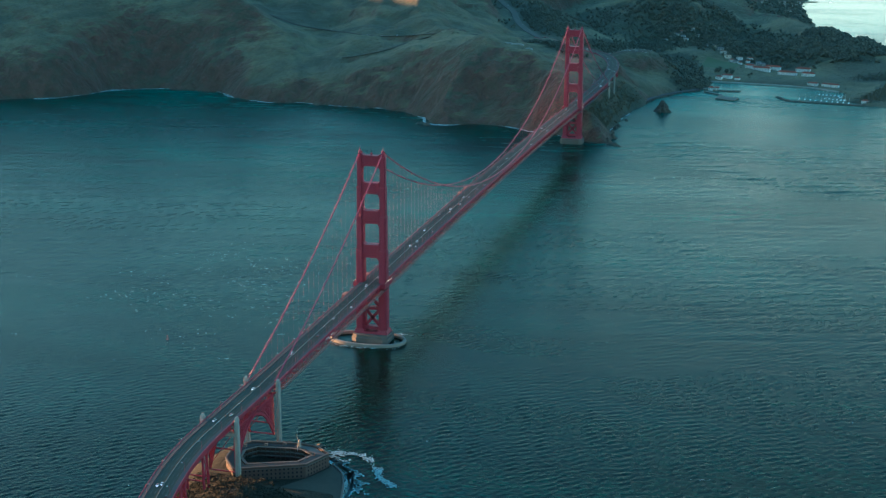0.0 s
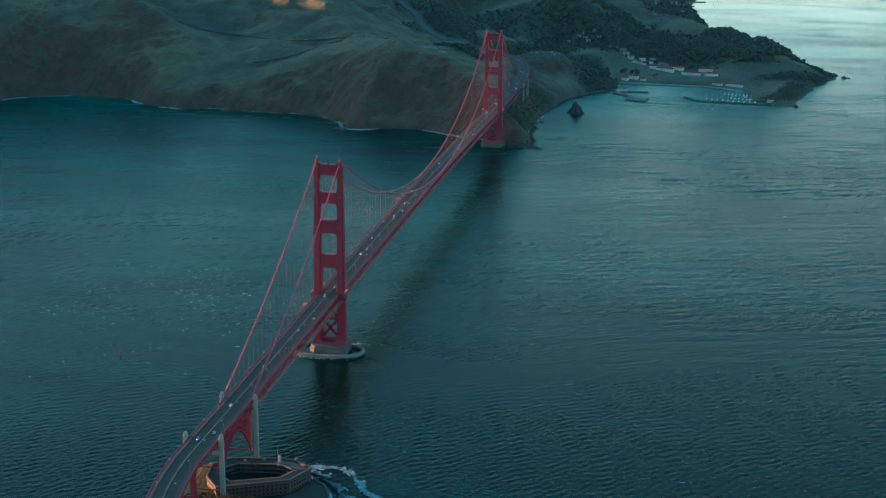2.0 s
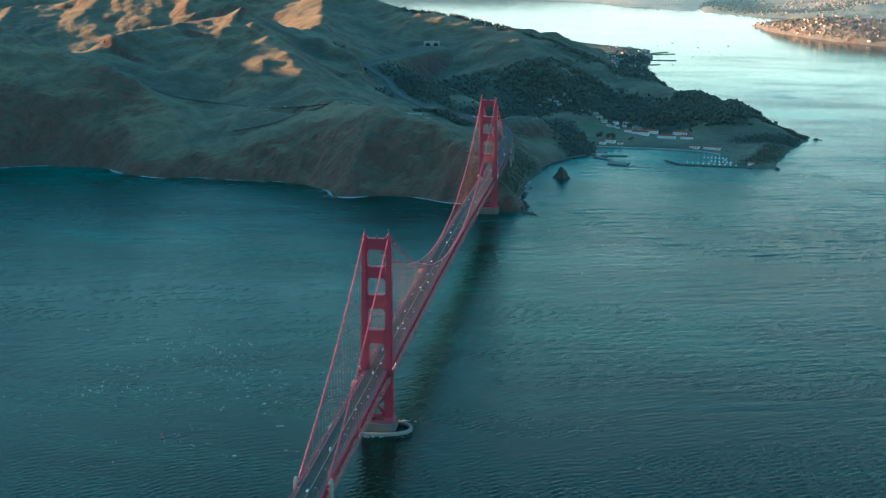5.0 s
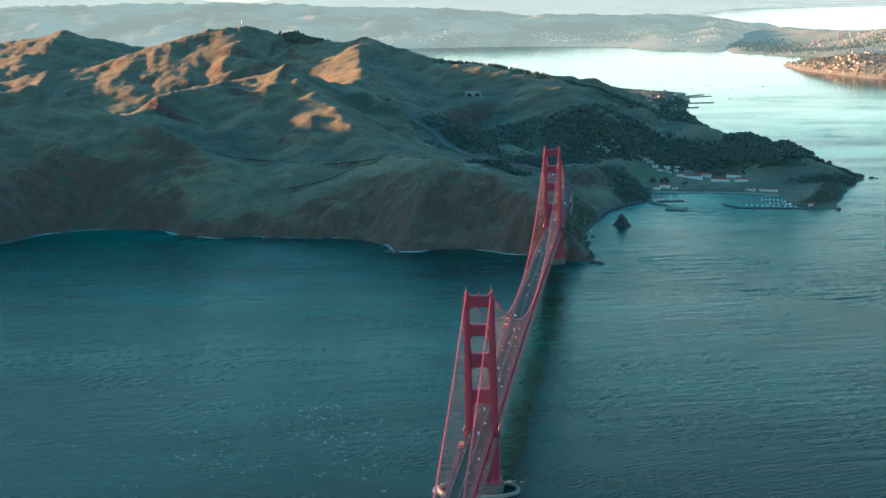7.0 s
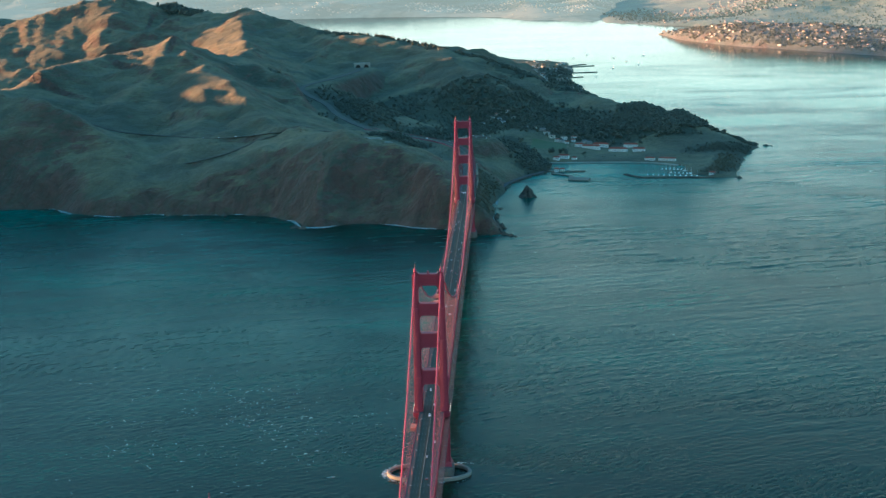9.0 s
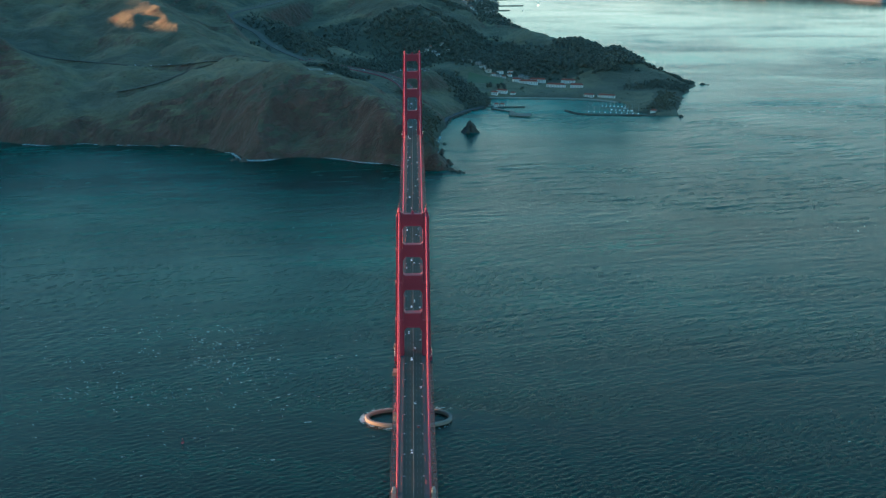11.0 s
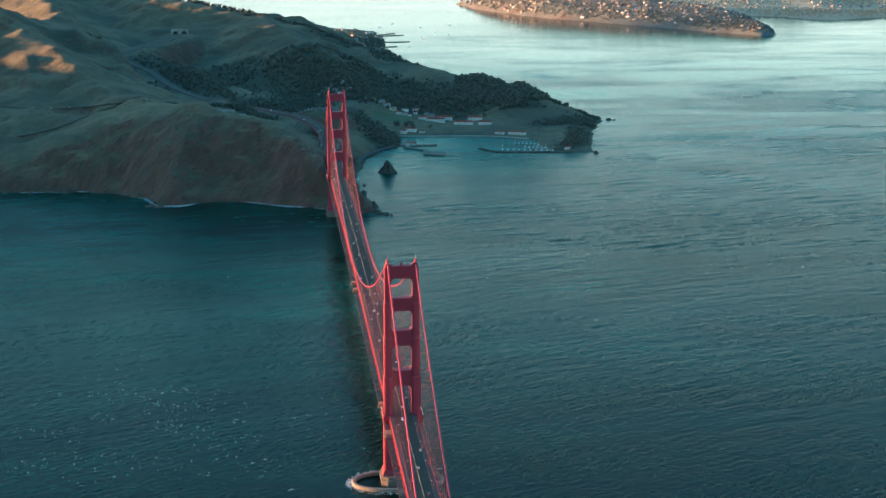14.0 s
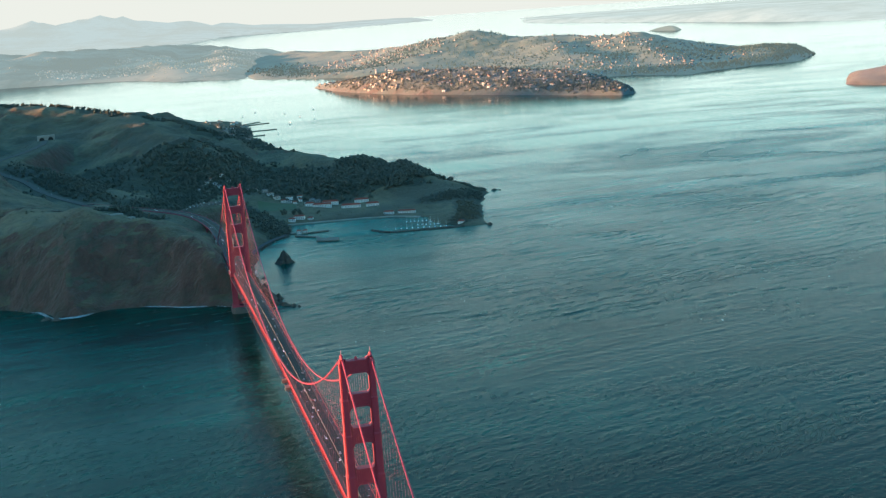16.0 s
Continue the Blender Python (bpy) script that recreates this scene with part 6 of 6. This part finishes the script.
def build_bus():
    bus = holder("bus")
    part("body", Geo().box(-6, -1.27, 0.45, 6, 1.27, 3.3, 0.08), WHITE, bus)
    for s in (-1, 1):
        part("window_band", Geo().box(-5.6, s * 1.22 - 0.06, 1.7, 5.6, s * 1.22 + 0.06, 2.6), GLASS, bus)
        for x in (-3.8, 3.9):
            part("wheel", Geo().tube([(x, s * 1.1 - 0.15, 0.5), (x, s * 1.1 + 0.15, 0.5)], 0.5, 10), TYRE, bus)
    part("windscreen", Geo().box(5.9, -1.1, 1.4, 6.04, 1.1, 2.8), GLASS, bus)
    return bus


bus = build_bus()
bus.matrix_basis = spot(8.0, 1560, deck_z(1560) + 0.02, 90)
tagged(bus, "white coach driving off the bridge's north end", "bus")
# cars parked and queued at the lookouts
for k in range(26):
    x, y = -62 + (k % 13) * 8.5, 2118 + (k // 13) * 30 - (k % 13) * 2.0
    drive(saloon, x, y, headland.at(x, y) + 0.35, 70, "car parked in the lookout's car park", "parked cars")
for p in LOOKOUT[30:72:3]:
    drive(van, p[0], p[1] + 3, p[2] + 0.32, 160, "car waiting on the hillside road", "cars on the hillside road")
for p in smooth_line(HIGHWAY, 20)[::5]:
    drive(saloon, p[0] + 6, p[1], p[2] + 0.37, 95, "car on the valley highway", "cars on the highway")
# lookout car park and the bare battery terrace on the cliff
g = Geo()
for j in range(6):
    for i in range(13):
        x, y = -75 + 10.5 * i, 2105 + 14 * j - 2.5 * i
        g.v.append((x, y, headland.at(x, y) + 0.32))
g.f = [(j * 13 + i, j * 13 + i + 1, (j + 1) * 13 + i + 1, (j + 1) * 13 + i) for j in range(5) for i in range(12)]
tagged(part("car_park", g, ASPHALT, smooth=True), "asphalt car park at the lookout", "car park", kind="structure")
g = Geo()
for k, (x, y, w, d) in enumerate(((-232, 1706, 26, 9), (-205, 1690, 30, 10), (-178, 1676, 22, 8))):
    z = headland.at(x, y)
    g.box(x - w / 2, y - d / 2, z - 6, x + w / 2, y + d / 2, z + 1.4, 0.3)
    g.box(x - w / 3, y - d / 3, z + 1.4, x + w / 3, y + d / 4, z + 2.6, 0.2)
tagged(part("gun_battery", g, CONCRETE), "pale concrete terraces of an old battery on the cliff", "battery")
# tunnel portal at the head of the valley
g = Geo()
for c in (-13, 13):
    out = [(c - 13, -8), (c - 13, 15), (c + 13, 15), (c + 13, -8)]
    arch = [(c + 8 * math.cos(a), 1 + 8 * math.sin(a)) for a in (math.pi * k / 10 for k in range(11))]
    g.slab([out[0], out[1], out[2], out[3], (c + 8, -8)] + arch + [(c - 8, -8)], -3, 3)
portal = tagged(part("tunnel_portal", g, CONCRETE, at=spot(-386, 3302, 153, 8)), "pale concrete portal of a twin road tunnel", "tunnel")
# a dark slab closes each arch and stands in for the tunnel's darkness
for c in (-13, 13):
    part("bore_plug", Geo().slab([(c + 7.9, -8)] + [(c + 7.9 * math.cos(a), 1 + 7.9 * math.sin(a)) for a in (math.pi * k / 10 for k in range(11))] + [(c - 7.9, -8)], 2.5, 2.9), SLATE, portal, "dark panel in place of the unlit tunnel")


# ---- lamp posts along the deck ----
def build_lamp():
    lamp_post = holder("street_lamp")
    part("post", Geo().tube([(0, 0, 0), (0, 0, 7.2)], [0.16, 0.10], 6), RED, lamp_post)
    part("arm", Geo().tube([(0, 0, 7.1), (0.9, 0, 7.7), (2.2, 0, 7.8)], 0.11, 5), RED, lamp_post)
    part("lantern", Geo().box(1.5, -0.28, 7.5, 2.6, 0.28, 7.85, 0.06), ALU, lamp_post)
    return lamp_post


model = build_lamp()
k = 0
for s in (-1, 1):
    y = -600.0
    while y < 2000:
        if min(abs(y), abs(y - SPAN)) > 16:
            m = spot(deck_x(y) + s * 10.2, y, deck_z(y) + 0.2, 180 if s > 0 else 0)
            if k:
                ob = copy_thing(model, m)
            else:
                ob = model
                ob.matrix_basis = m
            k += 1
            tagged(ob, "slim orange-red lamp post beside the roadway", "street lamp", "lamp posts on the bridge")
        y += 45.7
# maintenance platforms hung on the west side
for y, w in ((-45, 14), (36, 10), (470, 12), (505, 10)):
    z = deck_z(y)
    ob = part("work_platform", Geo().box(-21.5, y - w / 2, z - 5.7, -14.0, y + w / 2, z - 5.0), TIMBER)
    part("canopy", Geo().box(-20.5, y - w / 2 + 1, z - 2.2, -14.5, y + w / 2 - 1, z - 1.8), SHEETING, ob, "pale orange tarpaulin")
    for yy in (y - w / 2 + 0.9, y + w / 2 - 1.1):
        part("side_sheet", Geo().box(-20.4, yy, z - 5.0, -14.6, yy + 0.2, z - 2.2), SHEETING, ob, "pale orange tarpaulin")
    posts = [part("post", Geo().bar((x, yy, z - 5.0), (x, yy, z - 2.2), 0.25), ALU, ob) for x in (-20, -15) for yy in (y - w / 2 + 1.2, y + w / 2 - 1.2)]
    tagged(ob, "small covered work platform hung beside the deck", "platform", "work platforms")

# ---- fort below the arch ----
fort = holder("fort")
tagged(fort, "three-storey dark brick fort round a courtyard", "fort")
outer = [(6, -432), (66, -404), (78, -374), (60, -360), (44, -358), (-2, -366), (-14, -384), (-10, -410)]
cx, cy = 30, -389
FORT_TOP = 17.0


def shrunk(kx, ky):
    return [(cx + (x - cx) * kx, cy + (y - cy) * ky) for x, y in outer]


inner = shrunk(0.76, 0.68)
n = len(outer)
g = Geo()
g.v = [(x, y, -2) for x, y in outer] + [(x, y, FORT_TOP) for x, y in outer] + [(x, y, FORT_TOP) for x, y in shrunk(0.965, 0.955)] + [(x, y, FORT_TOP - 1.3) for x, y in shrunk(0.965, 0.955)] + [(x, y, FORT_TOP - 1.3) for x, y in inner] + [(x, y, 3.6) for x, y in inner]
for k in range(5):
    g.f += [(k * n + i, k * n + (i + 1) % n, (k + 1) * n + (i + 1) % n, (k + 1) * n + i) for i in range(n)]
part("fort_wall", g, BRICK, fort, "weathered red-brown brick wall")
part("courtyard", Geo().prism(inner, 3.0, 3.65), SLATE, fort, "dark paved courtyard")
# earth-covered roof terrace, laid between the parapet and the courtyard
lo, hi = shrunk(0.95, 0.935), shrunk(0.78, 0.71)
for i in range(n):
    k = (i + 1) % n
    g = Geo().add([(*lo[i], FORT_TOP - 1.0), (*lo[k], FORT_TOP - 1.0), (*hi[k], FORT_TOP - 0.7), (*hi[i], FORT_TOP - 0.7), (*lo[i], FORT_TOP - 1.6), (*lo[k], FORT_TOP - 1.6), (*hi[k], FORT_TOP - 1.6), (*hi[i], FORT_TOP - 1.6)],
                  [(0, 1, 2, 3), (7, 6, 5, 4), (0, 4, 5, 1), (1, 5, 6, 2), (2, 6, 7, 3), (3, 7, 4, 0)])
    part("roof_terrace", g, PIER_CONC if i in (2, 3) else SLATE, fort, "pale gravelled roof" if i in (2, 3) else "")
window = Geo().box(-0.7, -0.14, -0.9, 0.7, 0.14, 0.9).mesh("casemate_window")
for a, b in zip(outer, outer[1:] + outer[:1]):
    d = math.hypot(b[0] - a[0], b[1] - a[1])
    u = ((b[0] - a[0]) / d, (b[1] - a[1]) / d)
    turn = math.degrees(math.atan2(u[1], u[0]))
    part("parapet", Geo().bar((a[0], a[1], FORT_TOP + 0.25), (b[0], b[1], FORT_TOP + 0.25), 1.5, 0.7), PIER_CONC, fort, "weathered granite parapet")
    part("cornice", Geo().bar((a[0] + u[1] * 0.3, a[1] - u[0] * 0.3, FORT_TOP - 2.2), (b[0] + u[1] * 0.3, b[1] - u[0] * 0.3, FORT_TOP - 2.2), 1.0, 0.45), PIER_CONC, fort)
    for row in range(3):
        k = 3.6
        while k < d - 3:
            part("casemate_window", window, GLASS, fort, at=spot(a[0] + u[0] * k, a[1] + u[1] * k, 5.6 + 3.9 * row, turn))
            k += 3.9
# galleries of piers and floors round the courtyard
pillar = Geo().box(-0.5, -0.5, 3.6, 0.5, 0.5, FORT_TOP - 1.0).mesh("gallery_pier")
edge = shrunk(0.71, 0.62)
for a, b in zip(edge, edge[1:] + edge[:1]):
    d = math.hypot(b[0] - a[0], b[1] - a[1])
    for k in range(int(d / 4.2)):
        t = (k + 0.5) / int(d / 4.2)
        part("gallery_pier", pillar, BRICK, fort, at=spot(a[0] + (b[0] - a[0]) * t, a[1] + (b[1] - a[1]) * t, 0))
    for z in (7.6, 11.7, FORT_TOP - 0.9):
        part("gallery_floor", Geo().bar((*a, z), (*b, z), 2.6, 0.5), PIER_CONC, fort)
g = Geo().tube([(46, -366, 16), (46, -366, 22)], [1.6, 1.2], 8).tube([(46, -366, 22), (46, -366, 24)], [1.9, 0.4], 8)
part("lantern_tower", g, CONCRETE, fort, "small pale iron light tower")
part("flagpole", Geo().tube([(46, -372, 15), (46, -372, 37)], [0.25, 0.12], 6), ALU, fort)
# chimneys and stair heads on the terrace
for x, y in ((0, -404), (14, -371), (62, -378), (30, -364), (-4, -378)):
    part("stair_head", Geo().box(x - 1.6, y - 1.3, FORT_TOP - 1.2, x + 1.6, y + 1.3, FORT_TOP + 1.5, 0.15), PIER_CONC, fort)
g = Geo().prism([(70, -404), (82, -374), (97, -392), (111, -434), (118, -462), (80, -474), (40, -450)], -4, 5.0)
tagged(part("pavement", g, ASPHALT), "paved yard and sea wall beside the fort", "pavement", kind="structure")
wall_line = [(80, -372, 5), (90, -381, 5), (98, -393, 5), (105, -412, 5), (111, -434, 5), (118, -462, 5)]
tagged(part("sea_wall", band(Geo(), smooth_line(wall_line, 6), -0.7, 0.7, -6, 0.9), PIER_CONC), "low grey sea wall along the paved yard", "sea wall")

# ---- channel buoy ----
buoy = tagged(holder("channel_buoy", -234, -65, 0), "red channel buoy afloat in the strait", "buoy")
part("float", Geo().tube([(0, 0, -1.5), (0, 0, 0.8)], 1.6, 12), RED, buoy)
g = Geo()
for a in (0, 2.09, 4.19):
    g.bar((1.3 * math.cos(a), 1.3 * math.sin(a), 0.8), (0.4 * math.cos(a), 0.4 * math.sin(a), 5.0), 0.2)
part("cage", g, RED, buoy)
part("lantern", Geo().tube([(0, 0, 4.8), (0, 0, 5.8)], 0.4, 8), RED, buoy)


# ---- foam ----
def foam_line(name, line, width, label, seed, gap=0.35):
    """Broken surf along a shore line, just over the water."""
    r = np.random.RandomState(seed)
    pts = smooth_line([(x, y, 1.25) for x, y in line], 9)
    g = Geo()
    for i in range(1, len(pts) - 2):
        if vnoise(np.array(i / 4.0 + seed), np.array(0.5)) < gap:
            continue
        p, q = pts[i], pts[i + 1]
        d = (q - p) / np.hypot(*(q - p)[:2])
        w0 = width * (0.4 + 1.1 * vnoise(np.array(i / 3.0), np.array(seed + 0.5)))
        w1 = width * (0.4 + 1.1 * vnoise(np.array((i + 1) / 3.0), np.array(seed + 0.5)))
        k = len(g.v)
        g.v += [(p[0] + d[1] * w0 * 1.6, p[1] - d[0] * w0 * 1.6, 1.25), (q[0] + d[1] * w1 * 1.6, q[1] - d[0] * w1 * 1.6, 1.25), (q[0] - d[1] * w1, q[1] + d[0] * w1, 1.25), (p[0] - d[1] * w0, p[1] + d[0] * w0, 1.25)]
        g.f.append((k, k + 1, k + 2, k + 3))
    tagged(part(name, g, FOAM), label, "foam", kind="stuff")


foam_line("surf", SHORE_OCEAN[4:], 5.0, "broken white surf along the cliffs", 61, 0.36)
foam_line("surf", SHORE_BAY[:6] + [(70, 1800)], 2.0, "thin surf along the rocks", 62, 0.5)
foam_line("surf", [(-51, -20), (-54, 0), (-48, 22)], 3.0, "foam against the fender wall", 63, 0.0)


def fleck(geo, x, y, l, w, a, z=1.65):
    """A torn patch of foam."""
    c, s = math.cos(a), math.sin(a)
    q = [(-l, -w * .3), (-l * .3, -w), (l * .6, -w * .7), (l, 0), (l * .4, w), (-l * .5, w * .6)]
    k = len(geo.v)
    geo.v += [(x + c * u - s * v, y + s * u + c * v, z) for u, v in q]
    geo.f.append(tuple(range(k, k + 6)))


def churned(name, line, reach, count, label, seed, size=1.0):
    """Lace of foam that thins out to the right of a line, gathered in strands."""
    r = np.random.RandomState(seed)
    pts = smooth_line([(x, y, 0) for x, y in line], 4)
    g = Geo()
    tries = 0
    while len(g.f) < count and tries < count * 60:
        tries += 1
        i = r.randint(len(pts) - 1)
        p, q = pts[i], pts[i + 1]
        d = (q - p) / np.hypot(*(q - p)[:2])
        o = abs(r.normal()) * reach * (0.35 + 0.9 * float(vnoise(np.array(i / 5.0), np.array(seed + 0.3))))
        x, y = p[0] - d[1] * o + r.normal() * 1.5, p[1] + d[0] * o + r.normal() * 1.5
        lace = float(fractal(np.array(x + 0.5 * y), np.array(y), 13.0, 3, 0.55, True))
        if lace < 0.36 + 0.34 * o / reach:
            continue
        fleck(g, x, y, size * (0.25 + r.gamma(1.4, 0.45)), size * r.uniform(0.15, 0.6), math.atan2(d[1], d[0]) + r.normal() * 0.7)
    tagged(part(name, g, FOAM_SOLID), label, "foam", kind="stuff")


churned("surf", [(40, -352), (66, -352), (82, -366), (95, -380), (103, -396), (110, -418), (116, -445), (130, -490)], 14.0, 5200, "churning white surf round the sea wall", 64, 1.35)
churned("surf", [(64, -338), (92, -336), (108, -346), (118, -360), (128, -380), (148, -400)], 4.0, 800, "trailing streaks of surf", 65)
churned("surf", [(40, 24), (30, 27), (-30, 25), (-50, 10), (-53, -10), (-30, -30), (20, -30), (40, -20)][::-1], 3.0, 260, "thin foam round the fender wall", 67)
r = np.random.RandomState(66)
g = Geo()
for k in range(950):
    x, y = r.normal(-270, 105), r.normal(190, 125)
    if k > 620:
        x, y = r.uniform(-900, 1500), r.uniform(-700, 2200)
        if headland.shore(x, y) > -40 and 1240 < y:
            continue
    if abs(x) < 18 or south.shore(x, y) > -10 or vnoise(np.array(x / 60.0), np.array(y / 60.0)) < 0.45:
        continue
    l, w, a = 0.35 + r.gamma(1.1, 0.6), r.uniform(0.15, 0.42), r.normal(0.5, 0.4)
    fleck(g, x, y, l, w, a, 1.5)
    for q in range(r.randint(4)):
        fleck(g, x + r.normal() * 2.4 * l, y + r.normal() * 1.2 * l, l * r.uniform(0.2, 0.6), w * 0.6, a, 1.5)
tagged(part("whitecaps", g, FOAM_SOLID), "small scattered whitecaps on the strait", "foam", kind="stuff")


# ---- the shore road below the bridge's north end ----
line = smooth_line([(66, 1800, 3.0), (84, 1880, 3.2), (128, 1972, 3.2), (158, 2012, 3.2), (170, 2050, 3.4), (172, 2150, 3.6), (178, 2188, 3.6)], 10)
tagged(part("road", band(Geo(), line, -5, 5, -3.0, 0.25), WALK), "pale shore road on a low rock bank", "road", kind="structure")
rocks = np.random.RandomState(71)
pts, rad = [], []
for p in line:
    for k in range(5):
        pts.append((p[0] + rocks.uniform(5, 13), p[1] - rocks.uniform(0, 9), rocks.uniform(0.2, 2.2)))
        rad.append(rocks.uniform(0.9, 2.0))
tagged(lumps("boulders", np.array(pts), np.array(rad), ROCK, 1, 0.8, 0.45, 12), "grey boulders piled along the shore road", "rocks", kind="stuff")


# ---- radio masts on the summit ----
for x, y, h in ((-1452, 4380, 26.0), (-1428, 4392, 20.0)):
    mast = tagged(holder("radio_mast", x, y, headland.at(x, y) - 0.5), "slim pale radio mast on the hilltop", "mast", "radio masts on the hilltop")
    part("pole", Geo().tube([(0, 0, 0), (0, 0, h)], [0.9, 0.4], 6), ALU, mast)
    part("equipment_hut", Geo().box(-4, -3, 0, 4, 3, 4.0), WHITE, mast, "white equipment hut")
    part("antenna_drum", Geo().tube([(0, -0.9, h * 0.8), (0, -2.2, h * 0.8)], 1.4, 10), WHITE, mast)
